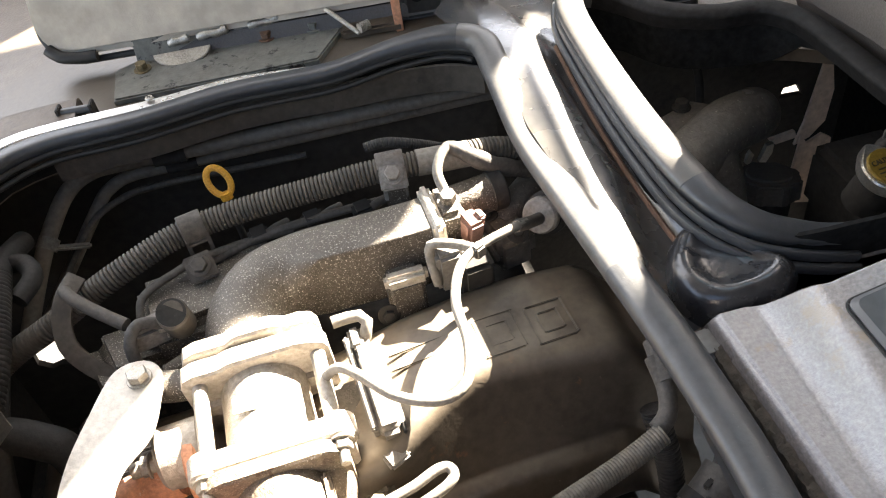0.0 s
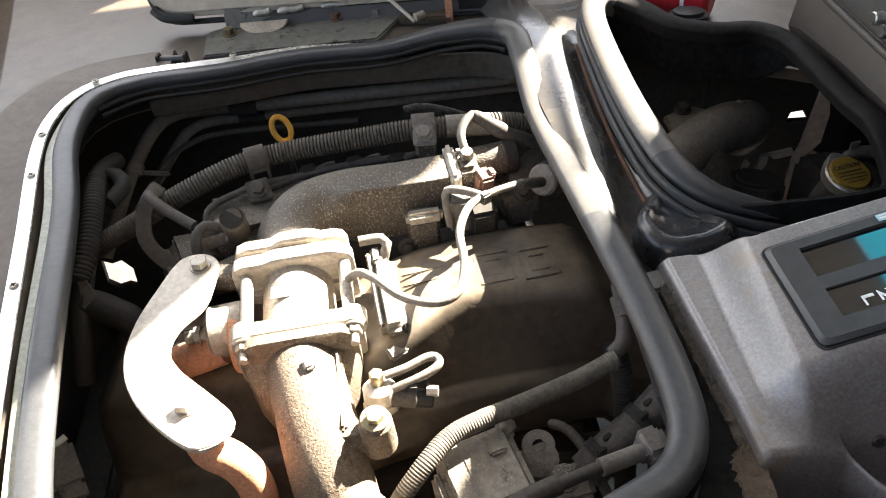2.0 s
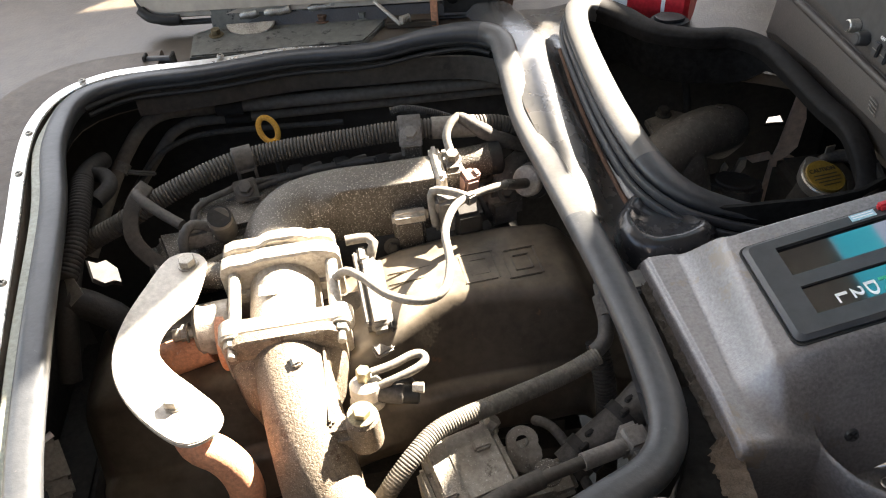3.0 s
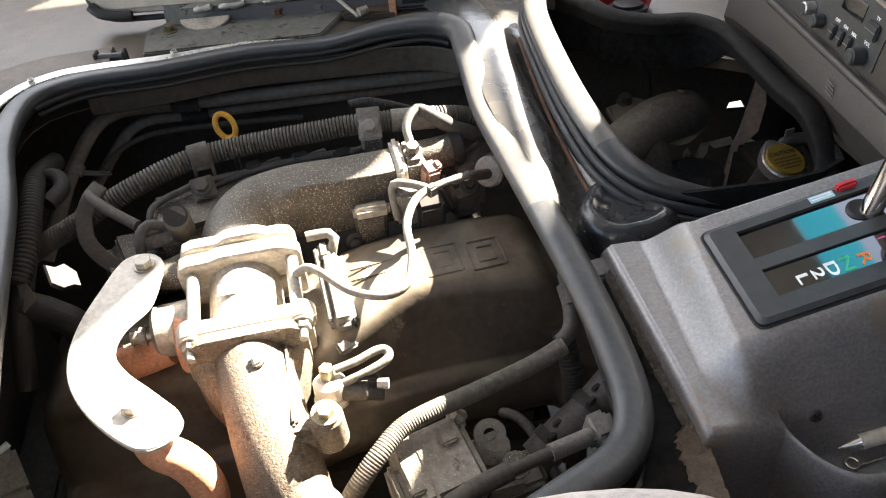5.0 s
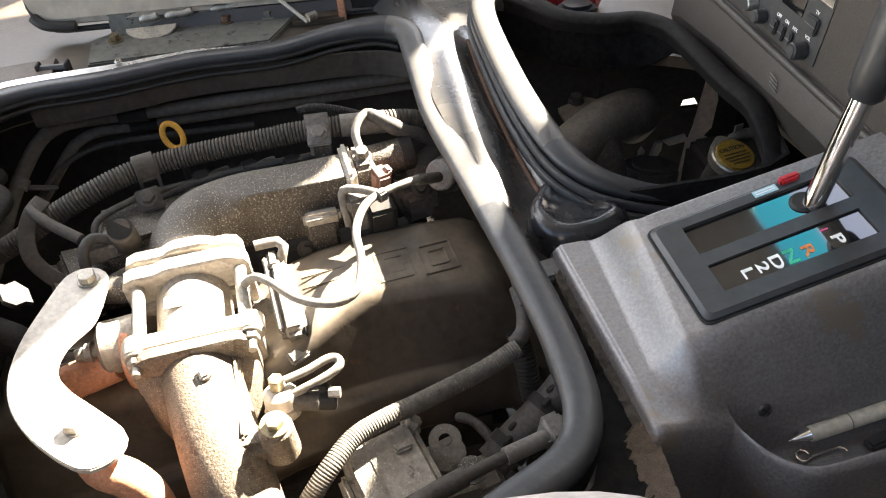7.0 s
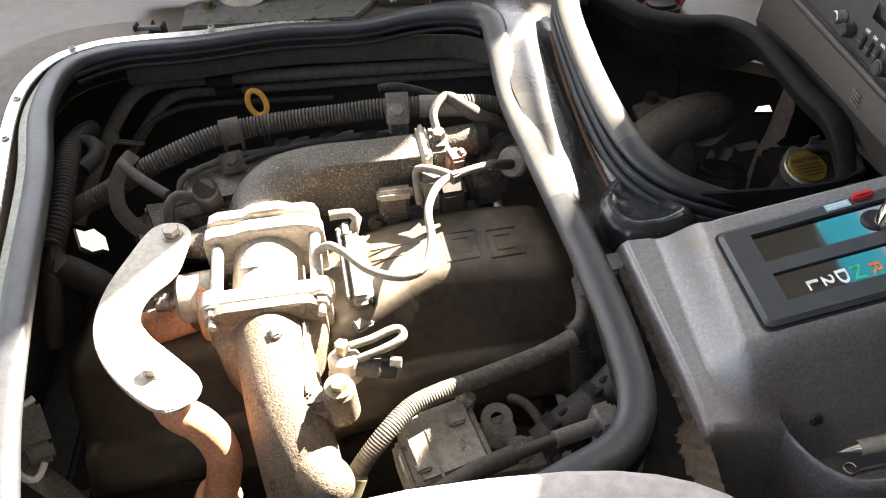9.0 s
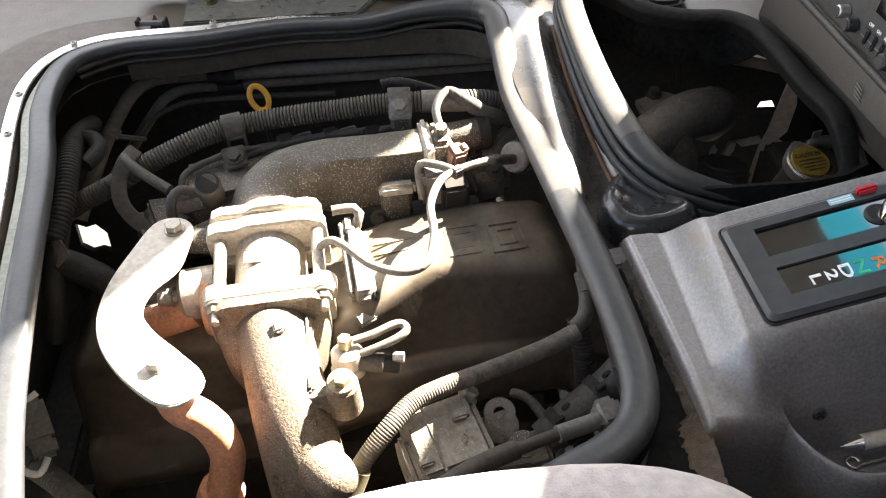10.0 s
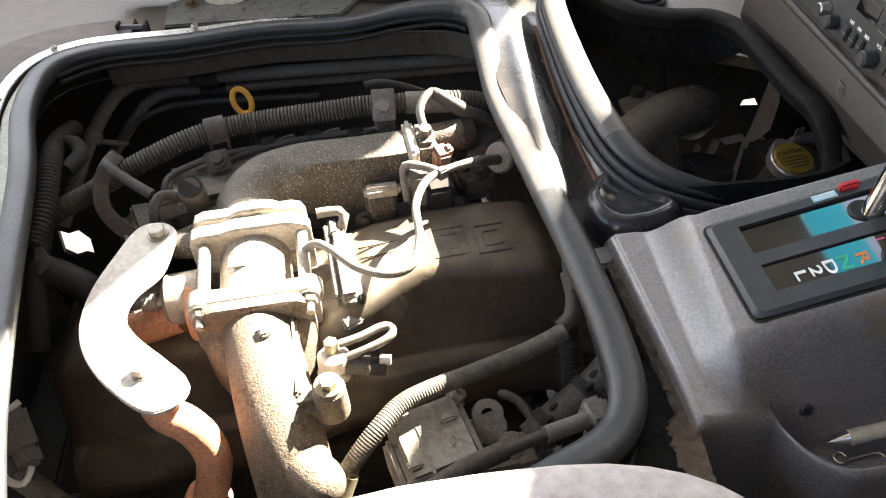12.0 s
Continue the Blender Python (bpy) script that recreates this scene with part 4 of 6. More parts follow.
def saddle(c, foot, yaw, label, material, tab=False):
    """A strap over the conduit, with a slotted buckle and a bolted foot."""
    t = thing("conduit_clamp", c, label, "clamp", "conduit clamps")
    x, y, z = c
    m = pose(x, y, z, 0, 0, yaw)
    arc = [Vector((0, 0.0142 * math.cos(a), 0.0142 * math.sin(a))) for a in [radians(d) for d in range(-20, 201, 20)]]
    part("strap", turned(sweep(arc, rrect(0.002, 0.0225, 0.0008, 1), up=(1, 0, 0)), m), material, t)
    for sx in (-0.0095, 0.0095):
        part("buckle_side", turned(box((sx, -0.0150, -0.010), (0.004, 0.004, 0.026), (-14, 0, 0), 0.001), m), material, t)
    part("buckle_bar", turned(box((0, -0.0150, -0.006), (0.020, 0.003, 0.004), (-14, 0, 0), 0.001), m), material, t)
    if tab:
        part("tab", turned(box((0, -0.006, 0.0145), (0.026, 0.003, 0.016), (-28, 0, 0), 0.0008), m), material, t)
        part("tab_hook", turned(box((0, -0.0085, 0.0215), (0.012, 0.003, 0.004), (-28, 0, 0), 0.0006), m), material, t)
    f = Vector(foot)
    part("foot", turned(box((0, 0.002, -0.004), (0.026, 0.026, 0.005), (35, 0, 0), 0.0015), pose(*f, 0, 0, yaw)), material, t)
    part("foot_post", turned(box((0.001, 0.004, -0.024), (0.022, 0.014, 0.036), (0, 0, 0), 0.003), pose(*f, 0, 0, yaw)), CAST, t)
    hexbolt(t, f, (0.0, -0.55, 0.83), 0.0076, 0.006, material)
    return t


saddle((-0.2165, 0.104, -0.018), (-0.2175, 0.087, -0.0125), -4, "dusty grey strap clamp bolted over the conduit", GREYPLASTIC, True)
saddle((-0.408, 0.0985, -0.027), (-0.406, 0.060, -0.040), 14, "dusty dark strap clamp bolted over the conduit", CONDUIT)
kn = thing("tape_wrap", (-0.53, 0.06, -0.07), "twisted dusty cloth tape tied round the conduit", "tape")
part("loop", sweep(spline([(-0.514, 0.074, -0.030), (-0.5215, 0.0545, -0.030), (-0.5302, 0.0411, -0.044), (-0.5295, 0.0222, -0.060), (-0.5182, 0.0100, -0.075), (-0.4966, -0.0053, -0.086), (-0.478, -0.014, -0.094)], 0.006), rrect(0.017, 0.005, 0.002, 2), up=(0.1, -0.8, 0.6)), CONDUIT, kn)
part("tail", tube([(-0.5215, 0.056, -0.026), (-0.5150, 0.0450, -0.027), (-0.4941, 0.0270, -0.034), (-0.4702, 0.0085, -0.040)], 0.0058, 14), CONDUIT, kn)

wh = thing("injector_wiring", (-0.32, 0.09, -0.05), "dark taped injector wires and plugs under the conduit", "wiring")
part("wire", tube([(-0.43, 0.062, -0.058), (-0.38, 0.080, -0.050), (-0.33, 0.090, -0.047), (-0.27, 0.094, -0.046), (-0.22, 0.100, -0.05)], 0.0042, 10), TAPE, wh)
part("wire", tube([(-0.40, 0.078, -0.062), (-0.36, 0.098, -0.060), (-0.31, 0.105, -0.058), (-0.25, 0.108, -0.058)], 0.0036, 10), TAPE, wh)
for x, y in ((-0.352, 0.092), (-0.300, 0.096), (-0.252, 0.092)):
    part("plug", box((x, y, -0.048), (0.020, 0.015, 0.014), (25, 0, 12), 0.003), DARKRUB, wh)
    part("plug_boot", tube([(x + 0.008, y - 0.002, -0.048), (x + 0.018, y + 0.003, -0.047), (x + 0.028, y + 0.010, -0.05)], 0.0045, 10), TAPE, wh)
th = thing("thermostat_housing", (-0.12, 0.05, -0.1), "grimy dark cast housing with bolts beside the manifold's end", "housing")
part("body", box((-0.125, 0.052, -0.095), (0.050, 0.052, 0.050), (0, 0, 12), 0.012, 3), DARKCAST, th)
part("neck", tube([(-0.125, 0.06, -0.08), (-0.105, 0.075, -0.070), (-0.085, 0.09, -0.066)], 0.014, 18), DARKCAST, th)
part("flange", cyl((-0.150, 0.045, -0.085), (-0.144, 0.046, -0.083), 0.024, n=22, chamfer=0.002), DARKCAST, th)
hexbolt(th, (-0.118, 0.030, -0.070), (0, -0.5, 0.9), 0.006, 0.005, DARKSTEEL)
hexbolt(th, (-0.138, 0.062, -0.068), (0, 0, 1), 0.006, 0.005, DARKSTEEL)
dip = thing("dipstick", (-0.389, 0.2, -0.1), "yellow plastic ring handle of the oil dipstick", "dipstick")
ringp = [Vector((-0.389 + 0.0108 * math.cos(a) - 0.0035 * math.sin(a), 0.200 + 0.0085 * math.sin(a), -0.056 + 0.0128 * math.sin(a))) for a in [2 * math.pi * i / 28 for i in range(28)]]
part("ring", sweep(ringp, rrect(0.0072, 0.0052, 0.002, 2), True, up=(0.15, -0.75, 0.55)), YELLOW, dip)
part("neck", tube([(-0.386, 0.192, -0.066), (-0.385, 0.190, -0.073)], 0.0065, 12), YELLOW, dip)
part("stem", tube([(-0.385, 0.190, -0.072), (-0.38, 0.18, -0.2), (-0.37, 0.16, -0.35)], 0.004, 10), DARKSTEEL, dip)

sens = thing("vacuum_switch", (-0.43, -0.005, -0.05), "dusty round black vacuum switch with a bent hose", "switch")
part("body", cyl((-0.428, 0.008, -0.055), (-0.425, -0.010, -0.022), 0.0135, chamfer=0.002, n=22), CONDUIT, sens)
part("cap", cyl((-0.425, -0.010, -0.022), (-0.4245, -0.0125, -0.0185), 0.0105, chamfer=0.001, n=22), CONDUIT, sens)
part("cap_ring", cyl((-0.4245, -0.0123, -0.0190), (-0.4243, -0.0128, -0.0181), 0.0122, n=24), DARKRUB, sens)
part("base", box((-0.450, 0.010, -0.055), (0.050, 0.022, 0.024), (0, 0, 14), 0.004), GREYPLASTIC, sens)
part("bent_hose", tube([(-0.440, 0.004, -0.045), (-0.458, 0.0, -0.035), (-0.468, -0.012, -0.045), (-0.468, -0.022, -0.08)], 0.0055, 12), TAPE, sens)
part("nozzle", tube([(-0.445, -0.03, -0.07), (-0.42, -0.022, -0.066), (-0.395, -0.018, -0.064)], 0.008, 12), CAST, sens)
part("loom_branch", tube([(-0.466, 0.020, -0.065), (-0.463, 0.042, -0.050), (-0.450, 0.054, -0.046), (-0.432, 0.062, -0.044), (-0.412, 0.072, -0.044), (-0.37, 0.085, -0.048), (-0.32, 0.09, -0.05)], 0.0038, 10), TAPE, sens)

tps = thing("position_sensor", (-0.28, -0.10, -0.09), "dusty flat throttle position sensor with a bent top hose", "sensor")
part("housing", box((-0.2765, -0.096, -0.085), (0.026, 0.084, 0.050), (18, 0, 5), 0.007, 3), GREYPLASTIC, tps)
part("dark_inset", box((-0.2635, -0.120, -0.088), (0.003, 0.036, 0.026), (18, 0, 3), 0.001), DARKRUB, tps)
part("edge_rib", box((-0.2888, -0.096, -0.0672), (0.005, 0.082, 0.012), (18, 0, 5), 0.0015), GREYPLASTIC, tps)
part("lower_catch", box((-0.274, -0.150, -0.098), (0.020, 0.014, 0.008), (18, 0, 28), 0.002), GREYPLASTIC, tps)
part("side_casting", box((-0.300, -0.114, -0.128), (0.030, 0.105, 0.05), (16, 0, 4), 0.006, 3), DARKCAST, tps)
part("tab", box((-0.284, -0.060, -0.058), (0.012, 0.024, 0.016), (0, 0, 3), 0.003), HOSE, tps)
part("top_hose", tube([(-0.2999, -0.0434, -0.0460), (-0.2858, -0.0422, -0.0460), (-0.2768, -0.0430, -0.0460), (-0.2715, -0.0501, -0.0480), (-0.2746, -0.0565, -0.0530), (-0.2781, -0.0575, -0.0650)], 0.0053, 14), HOSE, tps)

vh = thing("vacuum_hose", (-0.2, -0.08, -0.05), "dusty grey rubber vacuum hose looping over the cover", "hose")
part("loop", tube([(-0.312, -0.098, -0.045), (-0.300, -0.100, -0.036), (-0.285, -0.116, -0.032), (-0.262, -0.142, -0.034), (-0.232, -0.156, -0.034), (-0.210, -0.148, -0.032), (-0.200, -0.116, -0.028), (-0.199, -0.075, -0.024), (-0.185, -0.036, -0.026),
                   (-0.163, -0.016, -0.029), (-0.132, -0.002, -0.032), (-0.115, 0.010, -0.040)], 0.0042, 14), HOSE, vh)
part("clip", box((-0.166, -0.0205, -0.029), (0.012, 0.010, 0.013), (0, 0, 30), 0.002), GREYPLASTIC, vh)
part("branch", tube([(-0.166, -0.018, -0.030), (-0.185, -0.004, -0.030), (-0.203, 0.004, -0.033), (-0.205, -0.002, -0.050), (-0.203, -0.006, -0.072)], 0.0046, 12), HOSE, vh)
dis = thing("grommet_mount", (-0.09, 0.03, -0.06), "dusty grey round rubber mount on a stub pipe", "mount")
part("disc", cyl((-0.098, 0.026, -0.052), (-0.091, 0.033, -0.057), 0.0175, chamfer=0.002, n=24), GREYPLASTIC, dis)
part("disc", cyl((-0.090, 0.034, -0.058), (-0.082, 0.042, -0.064), 0.021, chamfer=0.003, n=24), DARKSTEEL, dis)
part("stub_pipe", tube([(-0.125, 0.004, -0.036), (-0.11, 0.014, -0.045), (-0.095, 0.028, -0.056)], 0.0058, 12), CONDUIT, dis)
cn = thing("wire_connector", (-0.164, 0.03, -0.05), "dusty brown-red plastic wire connector", "connector")
part("shell", box((-0.162, 0.026, -0.044), (0.018, 0.022, 0.026), (10, 5, 20), 0.003), REDCONN, cn)
part("latch", box((-0.153, 0.026, -0.034), (0.008, 0.012, 0.010), (10, 5, 20), 0.002), REDCONN, cn)
part("sleeved_wire", tube([(-0.1665, 0.036, -0.037), (-0.1745, 0.0485, -0.024), (-0.1785, 0.069, -0.010), (-0.1715, 0.0835, -0.002), (-0.1615, 0.0955, -0.002)], 0.0047, 14), HOSE, cn)
part("tape_sheath", tube([(-0.1625, 0.0960, -0.0025), (-0.1525, 0.0905, -0.006), (-0.1400, 0.0838, -0.014), (-0.1180, 0.0835, -0.030), (-0.0870, 0.0913, -0.050)], 0.0085, 14, scale=lambda t: 0.6 + 0.4 * min(1.0, t * 4) + 0.08 * math.sin(t * 21)), TAPE, cn, "dusty black wrapped sheath")
part("holder", box((-0.190, 0.004, -0.062), (0.026, 0.022, 0.050), (8, 0, 6), 0.004), GREYPLASTIC, cn)
part("holder_block", box((-0.168, 0.0, -0.075), (0.030, 0.028, 0.045), (8, 0, 6), 0.004), DARKSTEEL, cn)
part("solenoid", tube([(-0.20, 0.010, -0.050), (-0.185, 0.006, -0.048), (-0.175, 0.002, -0.048)], 0.010, 14), GREYPLASTIC, cn)

vs = thing("switching_valve", (-0.27, -0.21, -0.09), "small vacuum valve with brass nut and hooked hose", "valve")
part("body", cyl((-0.2925, -0.209, -0.096), (-0.2920, -0.205, -0.076), 0.0150, chamfer=0.004, n=24), PLATE, vs)
part("lower_disc", cyl((-0.2930, -0.213, -0.104), (-0.2925, -0.209, -0.095), 0.0162, chamfer=0.002, n=24), CASTL, vs)
part("barrel", cyl((-0.286, -0.209, -0.089), (-0.258, -0.214, -0.092), 0.0095, chamfer=0.002, n=18), TAPE, vs)
part("nut", cyl((-0.2935, -0.2035, -0.078), (-0.2925, -0.2045, -0.062), 0.0068, n=6, chamfer=0.001), BRASS, vs)
part("hook_hose", tube([(-0.286, -0.202, -0.070), (-0.266, -0.197, -0.069), (-0.247, -0.190, -0.067), (-0.238, -0.190, -0.068), (-0.236, -0.197, -0.069), (-0.244, -0.203, -0.071), (-0.262, -0.208, -0.075), (-0.280, -0.210, -0.080)], 0.0040, 14, 0.002), HOSE, vs)
part("ring_clip", sweep(spline([(-0.262 + 0.0125 * math.cos(a), -0.206 - 0.004 * math.sin(a), -0.088 + 0.0125 * math.sin(a)) for a in [2 * math.pi * i / 14 for i in range(14)]], 0.004, True), rrect(0.007, 0.004, 0.0015, 2), True), DARKRUB, vs)
part("tail", cyl((-0.262, -0.213, -0.092), (-0.244, -0.216, -0.094), 0.0085, chamfer=0.002), DARKRUB, vs)
part("tail_nut", cyl((-0.250, -0.214, -0.084), (-0.240, -0.216, -0.084), 0.005, n=6), STEELBOLT, vs)

# ---- low in the bay towards the driver ----
lc = thing("corrugated_conduit", (-0.2, -0.22, -0.13), "dusty corrugated conduit bent along the cover's foot", "conduit", "corrugated conduits")
part("sleeve", ribbed([(-0.298, -0.300, -0.155), (-0.291, -0.292, -0.143), (-0.280, -0.284, -0.130), (-0.259, -0.268, -0.115), (-0.236, -0.248, -0.110), (-0.208, -0.235, -0.110), (-0.163, -0.220, -0.112), (-0.106, -0.201, -0.112), (-0.071, -0.190, -0.104)], 0.0090, 0.0028, 0.045, 18), PALECONDUIT, lc)
part("tape_end", tube([(-0.302, -0.306, -0.162), (-0.296, -0.298, -0.152), (-0.290, -0.291, -0.142)], 0.0112, 14), BRASS, lc, "brass-coloured end fitting")
part("neck", tube([(-0.074, -0.186, -0.104), (-0.062, -0.178, -0.098), (-0.056, -0.160, -0.090), (-0.056, -0.135, -0.082)], 0.0078, 14), TAPE, lc)
part("upper_sleeve", tube([(-0.052, -0.158, -0.088), (-0.050, -0.140, -0.083), (-0.049, -0.122, -0.078)], 0.0105, 16), TAPE, lc)
part("down_sleeve", ribbed([(-0.060, -0.150, -0.13), (-0.055, -0.175, -0.17), (-0.052, -0.19, -0.23), (-0.05, -0.2, -0.32)], 0.0115, 0.004), LOOM, lc)
alt = thing("pump_housing", (-0.2, -0.28, -0.2), "dusty cast aluminium pump housing with lugs", "pump")
m = pose(-0.208, -0.268, -0.160, 6, -4, 14)
part("housing", turned(box((0, 0, 0), (0.074, 0.075, 0.058), (0, 0, 0), 0.007, 3), m), PUMPCAST, alt)
part("side_cover", turned(box((-0.040, -0.010, -0.004), (0.012, 0.058, 0.050), (0, 0, 0), 0.004, 3), m), PUMPCAST, alt)
part("seam", turned(box((-0.012, 0.0, 0.0285), (0.003, 0.070, 0.003), (0, 0, 0), 0.001), m), PUMPCAST, alt)
part("latch", turned(box((0.018, 0.012, 0.031), (0.016, 0.010, 0.008), (0, 0, 0), 0.002), m), PUMPCAST, alt)
part("latch", turned(box((-0.026, -0.020, 0.031), (0.014, 0.010, 0.008), (0, 0, 0), 0.002), m), PUMPCAST, alt)
hexbolt(alt, m @ Vector((0.033, 0.032, 0.020)), (0.6, 0.2, 0.8), 0.0075, 0.009, PUMPCAST)
part("shoulder", loft([[m @ Vector((0.036 + k, y, z)) for y, z in ((0.02, -0.006), (-0.034, -0.006 - k * 0.4), (-0.036, -0.03), (0.01 - k * 0.3, -0.03))] for k in (0.0, 0.02, 0.034)]), PUMPCAST, alt)
lugt = thing("lifting_lug", (-0.155, -0.25, -0.18), "dusty cast lug with a bolt hole", "bracket")
hole = bmesh.new()
ri, ro = [], []
for i in range(24):
    a = 2 * math.pi * i / 24
    foot = 0.022 * max(0.0, -math.sin(a) - 0.3)
    for r, acc in ((0.0062, ri), (0.0150 + foot, ro)):
        acc.append([Vector((-0.156 + r * math.cos(a), -0.249 + r * math.sin(a) * 0.62 + dz * 0.62, -0.140 + r * math.sin(a) * 0.75 - dz * 0.78)) for dz in (0.0, 0.010)])
for i in range(24):
    j = (i + 1) % 24
    for q in ((ri[i][0], ri[j][0], ro[j][0], ro[i][0]), (ro[i][0], ro[j][0], ro[j][1], ro[i][1]), (ri[i][1], ri[j][1], ri[j][0], ri[i][0])):
        hole.faces.new([hole.verts.new(v) for v in q])
bmesh.ops.remove_doubles(hole, verts=hole.verts, dist=1e-6)
part("eye", hole, PUMPCAST, lugt)
part("web", box((-0.135, -0.262, -0.195), (0.055, 0.036, 0.018), (20, -6, 10), 0.005, 3), PUMPCAST, lugt)
hexbolt(lugt, (-0.140, -0.286, -0.140), (0, -0.3, 1), 0.0065, 0.004, CAST, 0.013)
rod = thing("control_cable", (-0.13, -0.29, -0.13), "dusty black control cable with a crimped sleeve", "cable")
part("sleeve", tube([(-0.240, -0.345, -0.118), (-0.19, -0.318, -0.118), (-0.150, -0.304, -0.118)], 0.0088, 16), CONDUIT, rod)
part("cable", tube([(-0.155, -0.306, -0.118), (-0.12, -0.296, -0.118), (-0.09, -0.288, -0.119)], 0.0058, 14), CONDUIT, rod)
part("ferrule", tube([(-0.112, -0.294, -0.118), (-0.09, -0.288, -0.119), (-0.072, -0.283, -0.120)], 0.0080, 16), GREYPLASTIC, rod)
part("ball_joint", box((-0.062, -0.278, -0.122), (0.026, 0.030, 0.028), (10, 0, 14), 0.006, 3), GREYPLASTIC, rod)
thin = thing("rubber_pipe", (-0.11, -0.25, -0.18), "thin dusty black rubber pipe bent down", "hose")
part("pipe", tube([(-0.134, -0.205, -0.172), (-0.1315, -0.2105, -0.166), (-0.1212, -0.2202, -0.165), (-0.1110, -0.2425, -0.167), (-0.1045, -0.2700, -0.172), (-0.0990, -0.2850, -0.180)], 0.0050, 14), TAPE, thin)
cl = thing("hose_joint", (-0.07, -0.24, -0.16), "dark hose joint with spring clamps", "hose")
part("hose", tube([(-0.115, -0.262, -0.175), (-0.085, -0.248, -0.160), (-0.050, -0.232, -0.145), (-0.03, -0.22, -0.135)], 0.0185, 18), TAPE, cl)
for x, y, z in ((-0.098, -0.254, -0.166), (-0.056, -0.235, -0.148)):
    part("spring_clamp", tube([(x - 0.004, y - 0.002, z - 0.002), (x + 0.005, y + 0.0025, z + 0.0025)], 0.0205, 18), DARKSTEEL, cl)
    part("clamp_ear", box((x - 0.003, y - 0.008, z + 0.022), (0.010, 0.005, 0.008), (0, 0, 30), 0.001), DARKSTEEL, cl)
    part("clamp_ear", box((x + 0.006, y + 0.006, z + 0.021), (0.010, 0.005, 0.008), (0, 0, 30), 0.001), DARKSTEEL, cl)

# ---- rear and left of the bay ----
for pts_, r_ in (([(-0.645, 0.16, -0.19), (-0.606, 0.222, -0.125), (-0.581, 0.264, -0.095), (-0.563, 0.291, -0.083), (-0.540, 0.305, -0.078), (-0.507, 0.306, -0.076), (-0.411, 0.300, -0.076), (-0.330, 0.297, -0.076), (-0.06, 0.290, -0.078)], 0.0092),
                 ([(-0.63, 0.22, -0.20), (-0.551, 0.297, -0.125), (-0.530, 0.316, -0.112), (-0.505, 0.325, -0.108), (-0.460, 0.324, -0.107), (-0.311, 0.320, -0.107), (-0.05, 0.315, -0.107)], 0.0075)):
    t_ = thing("coolant_pipe", pts_[3], "dusty dark steel heater pipe along the bay's rear", "pipe", "heater pipes")
    part("tube", tube(pts_, r_, 16), PIPE, t_)
pc = thing("pipe_clamp", (-0.45, 0.29, -0.07), "dark steel double pipe clamp with a bolt", "clamp")
part("plate", box((-0.446, 0.308, -0.068), (0.028, 0.004, 0.052), (-12, 0, 0), 0.002), DARKSTEEL, pc)
part("strap", tube([(-0.466, 0.302, -0.076), (-0.430, 0.300, -0.076)], 0.0112, 16), DARKSTEEL, pc)
part("strap", tube([(-0.462, 0.324, -0.107), (-0.426, 0.323, -0.107)], 0.0092, 16), DARKSTEEL, pc)
hexbolt(pc, (-0.447, 0.306, -0.049), (0, -0.8, 0.5), 0.005, 0.004, STEELBOLT)
hexbolt(pc, (-0.473, 0.300, -0.052), (0, -0.8, 0.5), 0.006, 0.004, DARKSTEEL)
tp = thing("rear_cable", (-0.5, 0.28, -0.12), "thin black cable behind the engine", "cable")
part("cable", tube([(-0.601, 0.196, -0.160), (-0.558, 0.268, -0.125), (-0.516, 0.295, -0.115), (-0.479, 0.298, -0.112), (-0.427, 0.297, -0.112), (-0.30, 0.30, -0.12)], 0.004, 10), TAPE, tp)
tie = thing("cable_tie", (-0.60, 0.16, -0.12), "grey band tying the heater pipes", "cable tie")
part("band", tube([(-0.598, 0.235, -0.116), (-0.592, 0.245, -0.109)], 0.0112, 16), GREYPLASTIC, tie)
part("tail", box((-0.575, 0.238, -0.122), (0.045, 0.008, 0.006), (0, 20, 10), 0.002), GREYPLASTIC, tie)

loom = thing("wiring_loom", (-0.61, 0.05, -0.08), "dusty taped wiring loom with corrugated sleeves", "wiring loom")
part("trunk", tube([(-0.600, 0.205, -0.075), (-0.605, 0.160, -0.060), (-0.606, 0.100, -0.055), (-0.598, 0.045, -0.065), (-0.596, 0.0, -0.075), (-0.600, -0.045, -0.10), (-0.61, -0.08, -0.16)], 0.0115, 16), LOOM, loom)
part("sleeve", ribbed([(-0.598, 0.120, -0.045), (-0.592, 0.070, -0.045), (-0.590, 0.020, -0.055), (-0.597, -0.02, -0.07)], 0.013, 0.005), LOOM, loom)
part("branch", tube([(-0.605, 0.155, -0.062), (-0.585, 0.150, -0.060), (-0.573, 0.125, -0.060), (-0.585, 0.100, -0.062)], 0.0095, 14), LOOM, loom)
part("lower_trunk", tube([(-0.598, -0.03, -0.09), (-0.570, -0.035, -0.105), (-0.548, -0.045, -0.13), (-0.55, -0.07, -0.22)], 0.016, 16), LOOM, loom)
part("lower_sleeve", ribbed([(-0.525, -0.02, -0.11), (-0.512, -0.035, -0.125), (-0.505, -0.05, -0.16)], 0.016, 0.005), LOOM, loom)
part("paper_tag", box((-0.590, -0.032, -0.075), (0.020, 0.030, 0.001), (20, -35, 20), 0.0003), HOSE, loom)
bx = thing("relay_box", (-0.50, -0.03, -0.16), "dark square plastic relay box", "box")
part("case", box((-0.495, -0.015, -0.150), (0.07, 0.05, 0.06), (0, 0, 12), 0.008, 3), DARKSTEEL, bx)
part("lid", box((-0.495, -0.015, -0.117), (0.058, 0.038, 0.008), (0, 0, 12), 0.004, 3), DARKSTEEL, bx)
